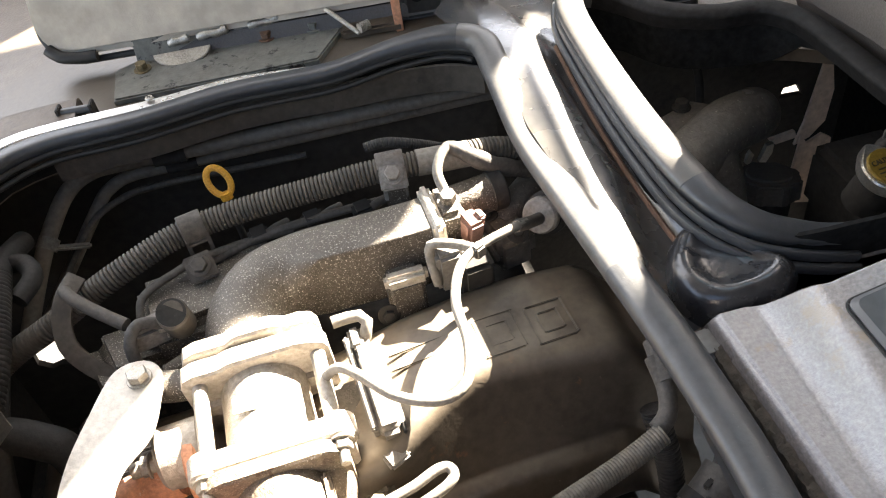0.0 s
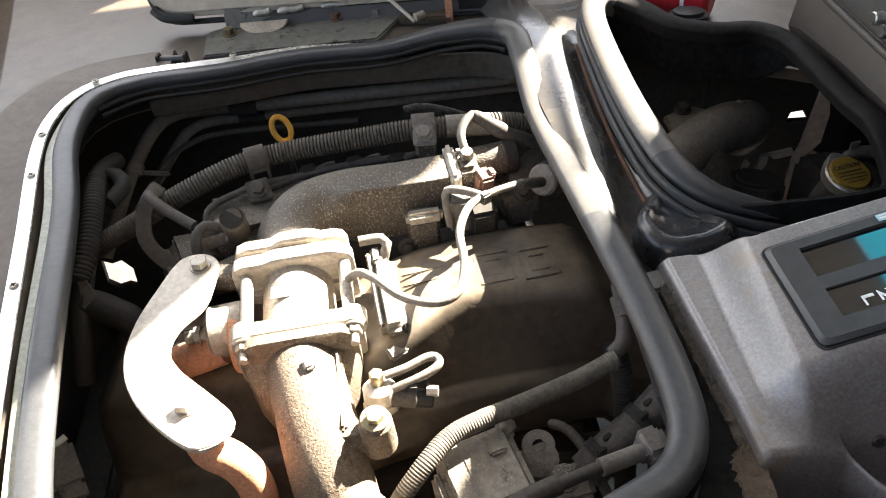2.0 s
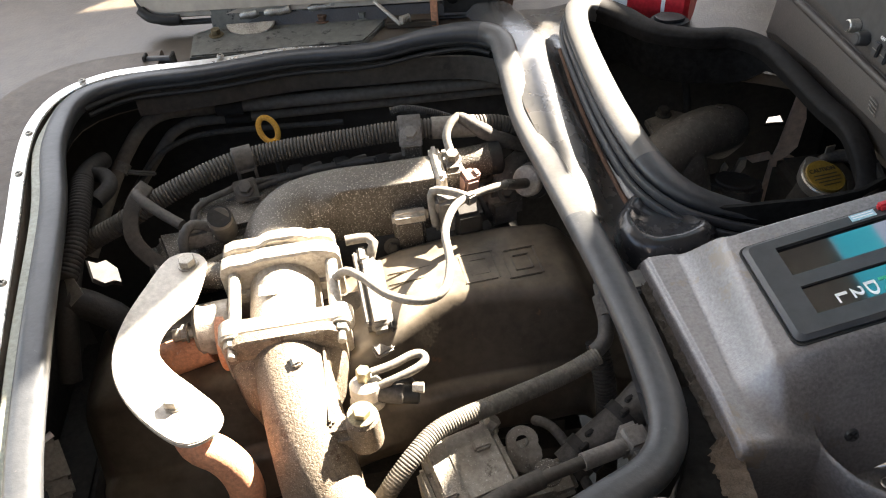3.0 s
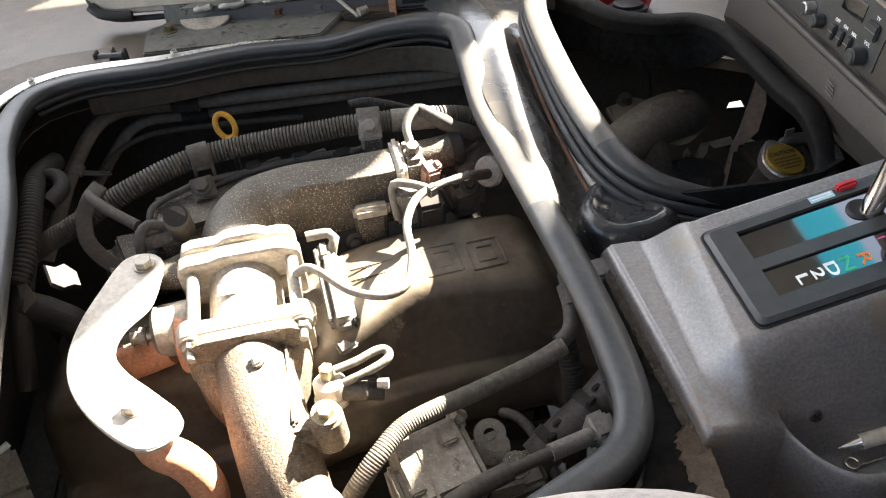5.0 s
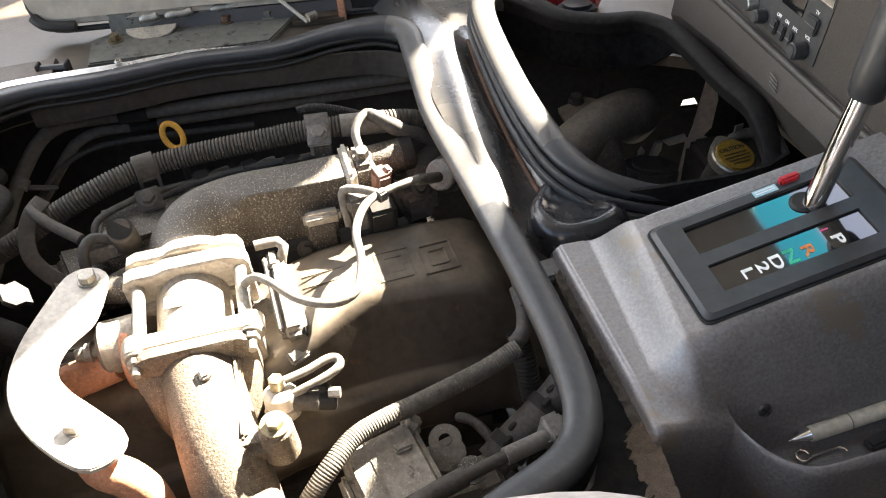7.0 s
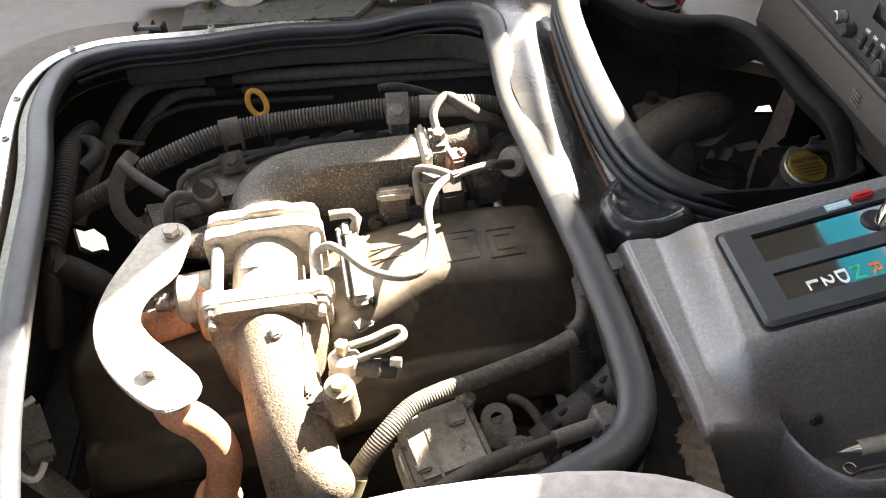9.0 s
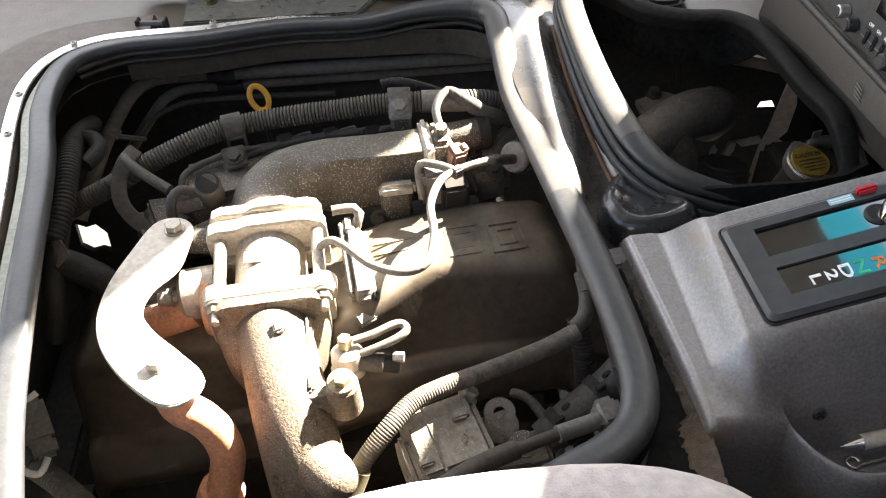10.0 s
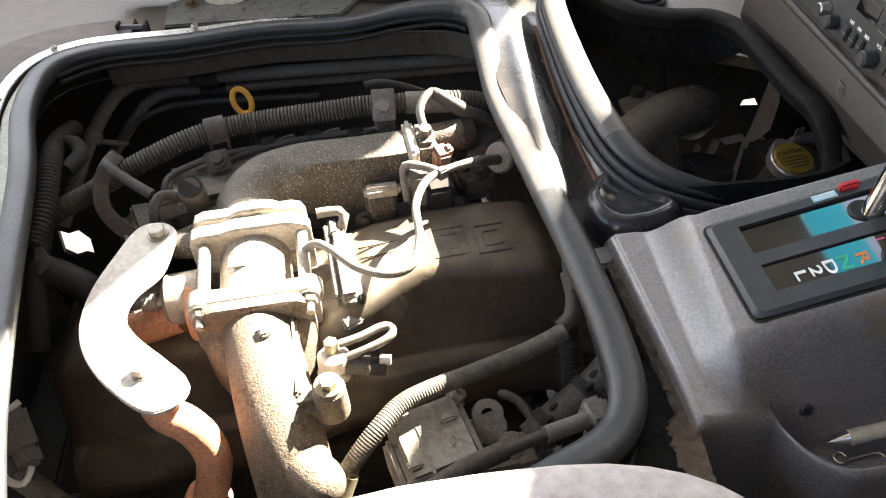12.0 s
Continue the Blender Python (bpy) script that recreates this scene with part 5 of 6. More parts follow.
pl = thing("plug_connector", (-0.63, -0.15, -0.2), "dusty grey wire plug with a white lead", "connector")
part("shell", box((-0.624, -0.164, -0.188), (0.030, 0.046, 0.024), (30, 10, 28), 0.004), GREYPLASTIC, pl)
part("tip", box((-0.612, -0.187, -0.202), (0.024, 0.020, 0.020), (30, 10, 28), 0.004), GREYPLASTIC, pl)
part("lead", tube([(-0.62, -0.140, -0.17), (-0.640, -0.165, -0.175), (-0.632, -0.205, -0.20), (-0.612, -0.215, -0.205), (-0.605, -0.20, -0.20)], 0.0036, 10), WHITE, pl)
lh = thing("corrugated_conduit", (-0.6, -0.24, -0.24), "dusty grey corrugated conduit low beside the cover", "conduit", "corrugated conduits")
part("sleeve", ribbed([(-0.648, -0.167, -0.258), (-0.6375, -0.1760, -0.258), (-0.6199, -0.1898, -0.258), (-0.5942, -0.213, -0.258), (-0.56, -0.245, -0.262), (-0.52, -0.28, -0.27)], 0.0130, 0.0046), HOSE, lh)
part("socket", tube([(-0.668, -0.140, -0.258), (-0.656, -0.158, -0.258), (-0.644, -0.170, -0.258)], 0.0150, 14), TAPE, lh)
# Unseen rail and bracket, added to keep the bay's depth dark.
fr = thing("filler_rail", (-0.66, -0.1, -0.5), "unseen dark rail added to fill the depth below the bay", "frame rail")
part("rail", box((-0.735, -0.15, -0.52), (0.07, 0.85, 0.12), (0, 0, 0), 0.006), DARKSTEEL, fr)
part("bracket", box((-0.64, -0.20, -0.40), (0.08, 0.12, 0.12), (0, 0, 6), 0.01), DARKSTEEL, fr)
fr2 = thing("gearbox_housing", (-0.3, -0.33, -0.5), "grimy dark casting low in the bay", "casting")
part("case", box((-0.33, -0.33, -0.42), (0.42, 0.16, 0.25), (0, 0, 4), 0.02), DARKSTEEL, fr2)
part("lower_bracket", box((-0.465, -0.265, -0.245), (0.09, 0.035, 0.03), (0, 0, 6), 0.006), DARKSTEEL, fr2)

# ---- radiator opening ----
ie = thing("intake_elbow", (0.13, 0.12, -0.2), "dusty dark cast elbow pipe beside a bolted tripod plate", "pipe")
part("elbow", tube([(0.030, 0.060, -0.125), (0.065, 0.085, -0.105), (0.105, 0.110, -0.096), (0.145, 0.133, -0.094), (0.180, 0.150, -0.102), (0.200, 0.175, -0.122), (0.208, 0.21, -0.16)], 0.0305, 26), DARKCAST, ie)
part("leg", tube([(0.110, 0.110, -0.10), (0.122, 0.100, -0.135), (0.128, 0.090, -0.19), (0.13, 0.085, -0.26)], 0.029, 22), DARKCAST, ie)
part("plate", slab([(0.085, 0.165), (0.125, 0.180), (0.150, 0.160), (0.150, 0.120), (0.085, 0.13)], -0.092, -0.084, 0.002), DARKCAST, ie)
hexbolt(ie, (0.1105, 0.170, -0.084), (0, 0, 1), 0.0078, 0.008, DARKSTEEL)
hexbolt(ie, (0.175, 0.150, -0.072), (0.1, 0.2, 1), 0.006, 0.003, DARKCAST)
oc = thing("filler_cap", (0.165, 0.05, -0.14), "black plastic screw filler cap with finger lobes", "cap")
lob = [((0.030 + 0.0022 * (1 if math.cos(8 * a) > 0.2 else 0)) * math.cos(a), (0.030 + 0.0022 * (1 if math.cos(8 * a) > 0.2 else 0)) * math.sin(a)) for a in [2 * math.pi * i / 64 for i in range(64)]]
m = pose(0.205, 0.128, -0.185, -12, 6, 0) @ Matrix.Scale(1.15, 4)
part("cap", turned(slab(lob, -0.012, 0.008, 0.002), m), CAPBLACK, oc)
part("top_disc", turned(cyl((0, 0, 0.007), (0, 0, 0.011), 0.022, chamfer=0.001, n=28), m), CAPBLACK, oc)
part("neck", turned(cyl((0, 0, -0.05), (0, 0, -0.012), 0.024, n=24), m), DARKSTEEL, oc)
rad = thing("radiator", (0.3, 0.0, -0.4), "grimy black radiator tank with a zinc filler cap", "radiator")
part("tank", box((0.285, -0.06, -0.17), (0.09, 0.36, 0.08), (0, 0, 0), 0.012, 3), DARKSTEEL, rad)
part("core", box((0.29, -0.06, -0.38), (0.07, 0.36, 0.34), (0, 0, 0), 0.004), DARKSTEEL, rad)
m = pose(0.236, -0.004, -0.078, 16, 4, 12)
ear = []
for i in range(48):
    a = 2 * math.pi * i / 48
    e = max(0.0, math.cos(a - radians(90))) ** 14 * 0.006 + max(0.0, math.cos(a + radians(90))) ** 14 * 0.006
    ear.append(((0.0265 + e) * math.cos(a), (0.0265 + e) * math.sin(a)))
rc = part("radiator_cap", turned(slab(ear, -0.008, 0.004, 0.0018), m), CHROMEDULL, rad, "zinc radiator cap with a yellow caution label")
part("dome", turned(cyl((0, 0, 0.003), (0, 0, 0.007), 0.0225, 0.0215, n=30), m), CAPYELLOW, rc, "yellow printed disc")
lettering("caution_text", "CAUTION", 0.0075, m @ pose(0.0, 0.008, 0.0073), BLACKPRINT, rc)
for i, w in enumerate((0.030, 0.034, 0.030, 0.022)):
    part("print_bar", turned(box((0, 0.001 - 0.0045 * i, 0.0073), (w, 0.0014, 0.0003), (0, 0, 0), 0), m), BLACKPRINT, rc)
part("neck", turned(cyl((0, 0, -0.05), (0, 0, -0.008), 0.021, n=24), m), DARKSTEEL, rc)
part("overflow_hose", tube([(0.245, 0.025, -0.085), (0.262, 0.035, -0.080), (0.285, 0.030, -0.078), (0.295, 0.008, -0.082), (0.285, -0.02, -0.09)], 0.0075, 14), TAPE, rad)
part("hose_tag", box((0.262, 0.037, -0.070), (0.012, 0.002, 0.012), (0, 0, 10), 0.0005), HOSE, rad)
sh = thing("fan_shroud_panel", (0.24, 0.06, -0.2), "tan dusty sheet-metal fan shroud bracket with a notch", "panel")
for y_, shape in ((0.245, ((0.335, -0.131), (0.348, -0.135), (0.357, -0.172), (0.355, -0.220), (0.337, -0.241), (0.317, -0.249), (0.325, -0.216))),
                  (0.205, ((0.295, -0.200), (0.305, -0.214), (0.323, -0.204), (0.337, -0.214), (0.342, -0.266), (0.345, -0.323), (0.287, -0.307), (0.292, -0.255)))):
    part("panel", loft([[(x, y_ + d_, z) for x, z in shape] for d_ in (0.0, 0.004)]), TAN, sh)
part("cross_bar", loft([[(x, 0.25 + d_, z) for x, z in ((0.283, -0.235), (0.318, -0.230), (0.322, -0.241), (0.293, -0.244))] for d_ in (0.0, 0.006)]), TAN, sh)
part("hook_edge", tube([(0.306, 0.1815, -0.2227), (0.316, 0.185, -0.226), (0.326, 0.185, -0.222)], 0.0036, 10), DARKSTEEL, sh)
# Bright metal on these ends stands in for sun spots falling there.
br2 = thing("fan_bracket", (0.2, 0.1, -0.2), "bracket ends behind the filler cap, bright metal in place of sunlight", "bracket")
for shape, m_ in ((((0.222, -0.207), (0.226, -0.200), (0.230, -0.206), (0.227, -0.221), (0.221, -0.218)), CHROMEDULL), (((0.246, -0.197), (0.255, -0.196), (0.255, -0.210), (0.248, -0.224), (0.239, -0.220)), STEELBOLT)):
    part("bar", loft([[(x, 0.20 + d_, z) for x, z in shape] for d_ in (0.0, 0.006)]), m_, br2)
bp = thing("brake_line", (0.12, 0.3, -0.12), "thin dark metal line along the bay's rear", "pipe")
part("line", tube([(0.0, 0.31, -0.10), (0.08, 0.315, -0.085), (0.15, 0.31, -0.085), (0.175, 0.30, -0.09), (0.182, 0.27, -0.12), (0.185, 0.26, -0.18)], 0.005, 10), DARKSTEEL, bp)
part("tab", box((0.09, 0.315, -0.07), (0.016, 0.006, 0.05), (0, 0, 0), 0.002), DARKSTEEL, bp)


# ---- gear selector console ----
def sstep(a, b, x):
    t = max(0.0, min(1.0, (x - a) / (b - a)))
    return t * t * (3 - 2 * t)


def top_z(x, y):
    """The console's sloping top."""
    return 0.0365 + 0.22 * (x - 0.0335) + 0.06 * (y + 0.2165)


def left_edge(y):
    return -0.0295 + 0.045 * (-0.169 - y)


def console_z(x, y):
    """The height of the console's skin: a plateau, a concave left flank, a steep near face with a tray."""
    u = x - left_edge(y)
    crest = -0.167 - 0.027 * sstep(-0.008, 0.036, x)
    z = top_z(max(x, 0.008), y)
    f = max(0.0, min(1.0, (-0.175 - y) / 0.15))
    left = 0.85 * sstep(0.026 - 0.013 * f, 0.058 - 0.014 * f, u) + 0.15 * sstep(0.030, 0.074, u)
    z = z * left - 0.002 * (1 - left) - 0.003 * (1 - sstep(0.0, 0.004, u))
    z -= sstep(crest - 0.004, crest + 0.012, y) * (z + 0.03)
    near = 1 - sstep(-0.378, -0.318, y)
    corner = 1 - sstep(0.014, 0.062, x)
    t = max(0.0, min(1.0, (x - 0.040) / 0.052))
    lip = -0.370 - 0.048 * (1 - (1 - t) ** 2.4) * sstep(-0.25, 0.22, t) + 0.05 * max(0.0, x - 0.10)
    zt = -0.046 - 0.021 * (1 - sstep(-0.374, -0.356, y))
    zt += (-0.026 - zt) * (1 - sstep(lip + 0.001, lip + 0.018, y))
    zt = zt * (1 - corner) + corner * (-0.004 - 0.012 * sstep(-0.02, 0.04, x))
    h = max(0.0, min(1.0, 0.5 + (zt - z) / 0.030))
    low = zt * (1 - h) + z * h - 0.015 * h * (1 - h)
    z = z * (1 - near) + low * near
    z -= 0.004 * (1 - sstep(lip - 0.006, lip + 0.002, y))
    z -= 0.25 * (1 - sstep(lip - 0.026, lip - 0.003, y))
    return z


con_t = thing("gear_console", (0.15, -0.28, -0.35), "grained dark grey plastic gear selector console with a pen tray", "console")
gx = np.concatenate([np.linspace(0.0, 0.14, 200), np.linspace(0.142, 0.48, 120)])
gy = np.linspace(-0.450, -0.130, 240)
bm = bmesh.new()
grid = [[bm.verts.new((x + left_edge(y), y, console_z(x + left_edge(y), y))) for y in gy] for x in gx]
for i in range(len(gx) - 1):
    for j in range(len(gy) - 1):
        bm.faces.new((grid[i][j], grid[i + 1][j], grid[i + 1][j + 1], grid[i][j + 1]))
edge = [grid[i][0] for i in range(len(gx))] + [grid[-1][j] for j in range(1, len(gy))] + [grid[i][-1] for i in range(len(gx) - 2, -1, -1)] + [grid[0][j] for j in range(len(gy) - 2, 0, -1)]
low = [bm.verts.new((v.co.x, v.co.y, -0.32 if v.co.y < -0.2 else -0.055)) for v in edge]
brim = [bm.verts.new((v.co.x + (0.0 if 0.0 < v.co.x < 0.44 else (-0.003 if v.co.x < 0 else 0.003)), v.co.y, v.co.z - 0.004)) for v in edge]
for i in range(len(edge)):
    j = (i + 1) % len(edge)
    bm.faces.new((edge[i], edge[j], brim[j], brim[i]))
    bm.faces.new((brim[i], brim[j], low[j], low[i]))
part("shell", bm, CONSOLE, con_t, smooth=60)
screw(con_t, (0.0725, -0.3605, -0.0300), (0, -0.9, 0.35), 0.0062, BEZEL)

gate_x = Vector((0.9997, 0.0262, 0.2215)).normalized()
gate_z = Vector((-0.22, -0.06, 1.0)).normalized()
gate_y = gate_z.cross(gate_x)
GATE = Matrix.Translation(Vector((0.0330, -0.2165, 0.0368)) - gate_y * 0.0505) @ Matrix((gate_x, gate_y, gate_z)).transposed().to_4x4()
gate = thing("selector_gate", (0.14, -0.265, 0.04), "black plastic gear selector plate with glossy windows", "gear selector")


def gbox(x0, x1, y0, y1, z0, z1, bevel=0.001):
    return turned(box(((x0 + x1) / 2, (y0 + y1) / 2, (z0 + z1) / 2), (x1 - x0, y1 - y0, z1 - z0), (0, 0, 0), bevel), GATE)


bez = bmesh.new()
W0, W1 = (0.0225, 0.151, 0.0075, 0.0380), (0.0225, 0.1465, -0.0325, -0.0050)
outer = [(0.0865 + a, b) for a, b in rrect(0.176, 0.101, 0.006, 3)]
inn = [[(a, c), (b, c), (b, d), (a, d)] for a, b, c, d in (W0, W1)]
levels = ((-0.006, 1.0, 1.0), (0.0022, 1.0, 1.0), (0.0050, 0.955, 0.93))
lv = [[[bez.verts.new((0.0865 + (x - 0.0865) * (kx if li == 0 else 1), y * (ky if li == 0 else 1), z)) for x, y in l] for li, l in enumerate([outer, *inn])] for z, kx, ky in levels]
es = [bez.edges.new((l[i], l[(i + 1) % len(l)])) for l in lv[-1] for i in range(len(l))]
bmesh.ops.triangle_fill(bez, edges=es, use_beauty=True)
for la, lb in zip(lv, lv[1:]):
    for A, B in zip(la, lb):
        for i in range(len(A)):
            bez.faces.new((A[i], A[(i + 1) % len(A)], B[(i + 1) % len(A)], B[i]))
turned(bez, GATE)
part("bezel", bez, BEZEL, gate, smooth=20)
part("shadow_groove", turned(sweep([Vector((0.0865 + a, b, -0.0002)) for a, b in rrect(0.1785, 0.1035, 0.007, 4)], rrect(0.0022, 0.0012, 0.0004, 1), True, (0, 0, 1)), GATE), DARKRUB, gate, "black gap round the plate")
part("slide_window", gbox(*W0, -0.0015, 0.0015, 0), GLOSSBLACK, gate, "gloss black slot cover")
lw = part("letter_window", gbox(*W1, -0.0012, 0.0028, 0), GLOSSBLACK, gate, "gloss black letter panel")
for ch, x, mt in (("L", 0.0450, WHITE), ("2", 0.0568, WHITE), ("D", 0.0680, WHITE), ("N", 0.0795, GREEN), ("R", 0.0935, ORPRINT), ("P", 0.1175, WHITE)):
    lettering("gear_letter", ch, 0.0152, GATE @ pose(x + 0.0008, -0.0232, 0.0030, 0, 0, -90) @ Matrix.Diagonal((1.35, 0.80, 1.0, 1.0)), mt, lw, label="printed gear letter")
part("pointer_mark", gbox(0.1115, 0.1175, -0.0118, -0.0104, 0.0028, 0.0032, 0), PINK, lw, "pink index mark")
part("release_button", gbox(0.1100, 0.1270, 0.0425, 0.0490, 0.003, 0.0105, 0.0018), RED, gate, "red release button")
tag = part("label_plate", gbox(0.0870, 0.1070, 0.0400, 0.0470, 0.0046, 0.0056, 0.0002), CABLEBLUE, gate, "pale blue label with tiny print")
for k in range(2):
    part("print_bar", gbox(0.0885, 0.1050, 0.0422 + 0.0025 * k, 0.0430 + 0.0025 * k, 0.0056, 0.0059, 0), WHITE, tag)
part("lever_boot", turned(cyl((0.1175, 0.0215, 0.0012), (0.1175, 0.0215, 0.0042), 0.0112, 0.0098, n=28, chamfer=0.001), GATE), DARKRUB, gate, "black rubber boot round the lever")
lever = thing("gear_lever", (0.1525, -0.247, 0.058), "chrome gear lever with a black grip knob", "gear lever")
L0, L1, L2 = Vector((0.1525, -0.2470, 0.058)), Vector((0.1745, -0.2400, 0.155)), Vector((0.1965, -0.2330, 0.252))
part("shaft", cyl(L0, L1, 0.0085, n=24), CHROME, lever, "chrome shaft")
d = (L2 - L1).normalized()
kp = [L1 - d * 0.004, L1, L1 + d * 0.02, L1 + d * 0.06, L1 + d * 0.09, L1 + d * 0.10]
ks = (0.0095, 0.0130, 0.0150, 0.0175, 0.0165, 0.007)
part("grip", sweep(kp, circle(1.0, 24), scale=lambda t: ks[round(t * 5)]), BEZEL, lever, "black rubber grip")

pen = thing("ballpoint_pen", (0.17, -0.365, -0.08), "cream plastic ballpoint pen with a metal tip", "pen")
A, B = Vector((0.0905, -0.3735, -0.0575)), Vector((0.228, -0.3680, -0.0430))
d = (B - A).normalized()
part("barrel", cyl(A + d * 0.017, B, 0.0063, n=20, chamfer=0.001), CREAM, pen)
part("tip", cyl(A + d * 0.003, A + d * 0.017, 0.0014, 0.0058, n=18), CHROME, pen, "chrome cone tip")
part("refill_point", cyl(A, A + d * 0.004, 0.0005, 0.0009, n=10), CHROME, pen, "steel writing point")
part("band", cyl(A + d * 0.050, A + d * 0.0508, 0.0065, n=20), GREYPLASTIC, pen)
clp = thing("key_ring_clip", (0.12, -0.38, -0.068), "small bent metal clip under the pen", "clip")
part("wire", tube([(0.098 + 0.005 * math.cos(0.7 * k), -0.384 + 0.005 * math.sin(0.7 * k), -0.0645) for k in range(9)] + [(0.110, -0.386, -0.0645), (0.128, -0.384, -0.0640), (0.131, -0.386, -0.0640), (0.132, -0.389, -0.0640)], 0.0011, 8), CHROME, clp)
tray = thing("tray_clutter", (0.18, -0.386, -0.068), "black plastic oddment lying in the tray", "clutter")
part("piece", box((0.165, -0.386, -0.063), (0.035, 0.010, 0.008), (0, 0, 12), 0.002), BEZEL, tray)
fm = thing("foam_strip", (-0.03, -0.35, -0.08), "crumbling black foam strip along the console's foot", "foam")
rows = []
for i in range(84):
    y = -0.185 - 0.0029 * i
    f = i / 83
    chunk = sstep(0.70, 0.74, f)
    w = 0.0068 + 0.001 * f + 0.0125 * chunk + 0.0022 * noise.noise((i * 0.35, 9, 0)) * (0.5 - 0.2 * chunk)
    n1, n2, n3 = noise.noise((i * 0.55, 0, 0)), noise.noise((i * 0.71, 3, 0)), noise.noise((i * 0.63, 7, 0))
    x, z = left_edge(y) - 0.0025 - 0.006 * sstep(0.74, 1.0, f), -0.019 - 0.002 * chunk
    row = [(x + 0.004, y, z - 0.07)]
    for k in range(7):
        a = k / 6
        lump_ = 0.0026 * noise.noise((a * 5.3, i * 0.62, 4.0)) + 0.0014 * noise.noise((a * 13.0, i * 1.7, 8.0))
        row.append((x + 0.004 - (w + 0.004) * a + 0.0008 * n3, y, z + 0.002 - 0.004 * a * a + lump_))
    rows.append(row + [(x - w + 0.001 * n2, y, z - 0.012 + 0.002 * n1), (x - w + 0.001 * n2, y, z - 0.035), (x - w - 0.002, y, z - 0.07)])
for a_, b_, m_ in ((0, 30, FOAM), (29, 59, FOAM), (58, 84, FOAMBROWN)):
    part("chunk", loft(rows[a_:b_]), m_, fm)

# ---- dashboard ----
dash = thing("dashboard", (0.3, 0.0, 0.02), "grey-brown plastic dashboard side with a radio panel", "dashboard")
rows = []
for y, zb in ((0.168, 0.014), (0.145, 0.022), (0.05, 0.032), (-0.05, 0.036), (-0.13, 0.038), (-0.30, 0.038), (-0.60, 0.038)):
    rows.append([(0.236, y, zb - 0.03), (0.226, y, zb), (0.224, y, zb + 0.004), (0.230, y, 0.068), (0.233, y, 0.073), (0.238, y, 0.076), (0.262, y, 0.30), (0.62, y, 0.36), (0.62, y, zb - 0.03)])
part("apron", loft(rows), DASH, dash, smooth=30)
DM = Matrix(((0.0, 0.117, -0.993, 0.2405), (-1.0, 0.0, 0.0, 0.0), (0.0, 0.993, 0.117, 0.080), (0, 0, 0, 1)))   # on the radio panel: x towards the driver, y up, z out


def dbox(x0, x1, y0, y1, z0, z1, bevel=0.0008):
    return turned(box(((x0 + x1) / 2, (y0 + y1) / 2, (z0 + z1) / 2), (x1 - x0, y1 - y0, z1 - z0), (0, 0, 0), bevel), DM)


for i in range(4):
    part("vent_slit", turned(box((0.058 + 0.0012 * i, -0.042 - 0.0036 * i, 0.0), (0.0135, 0.0011, 0.0012), (0, 0, -8), 0), Matrix(((0.0, 0.08, -0.996, 0.2285), (-1.0, 0.0, 0.0, 0.0), (0.0, 0.996, 0.08, 0.100), (0, 0, 0, 1)))), GREYPLASTIC, dash)
part("edge_bead", sweep([Vector((0.2325, 0.166, 0.0735)), Vector((0.2325, -0.05, 0.0735)), Vector((0.2325, -0.60, 0.0735))], circle(0.0045, 12)), DASH, dash)
radio = thing("radio_panel", (0.235, 0.0, 0.12), "dark radio panel with knobs, buttons and white print", "radio")
part("face", dbox(-0.16, 0.094, 0.004, 0.095, -0.004, 0.0035, 0.0015), RADIO, radio)
part("side_panel", dbox(0.097, 0.30, 0.002, 0.16, -0.004, 0.003, 0.0015), DASH, radio)


def knob(x, y, r, h, material=None):
    p, q = DM @ Vector((x, y, 0.0035)), DM @ Vector((x, y, 0.0035 + h))
    k = part("knob", cyl(p, q, r, r * 0.9, n=24, chamfer=0.001), material or BEZEL, radio)
    part("knob_face", cyl(q, q + (q - p).normalized() * 0.0006, r * 0.72, n=24), RADIO, k)


knob(-0.020, 0.016, 0.0072, 0.012, CHROMEDULL)
knob(0.000, 0.012, 0.0075, 0.012)
knob(0.073, 0.012, 0.0088, 0.014)
for x in (0.0225, 0.0365, 0.050):
    b_ = part("push_button", dbox(x - 0.0043, x + 0.0043, 0.0045, 0.0195, 0.003, 0.0075, 0.0012), BEZEL, radio)
    part("button_split", dbox(x - 0.0038, x + 0.0038, 0.0118, 0.0126, 0.0075, 0.0079, 0), GREYPLASTIC, b_)
part("tv_button", dbox(0.065, 0.083, 0.030, 0.046, 0.003, 0.0075, 0.0015), BEZEL, radio)
part("button_split", dbox(0.066, 0.082, 0.0376, 0.0384, 0.0075, 0.0079, 0), GREYPLASTIC, radio)
part("display", dbox(0.020, 0.056, 0.036, 0.054, 0.003, 0.0042, 0.0006), GLOSSBLACK, radio, "grey-black display window")
part("screen", dbox(0.046, 0.092, 0.060, 0.092, 0.0005, 0.0042, 0.001), GLOSSBLACK, radio, "dark screen")
for tx, x, y in (("OFF", 0.023, 0.0235), ("ON", 0.0375, 0.0235), ("MIX", 0.052, 0.0230), ("TV", 0.074, 0.0495), ("VOL", 0.073, 0.0245)):
    lettering("print", tx, 0.0046, DM @ pose(x, y, 0.0037), WHITE, radio)

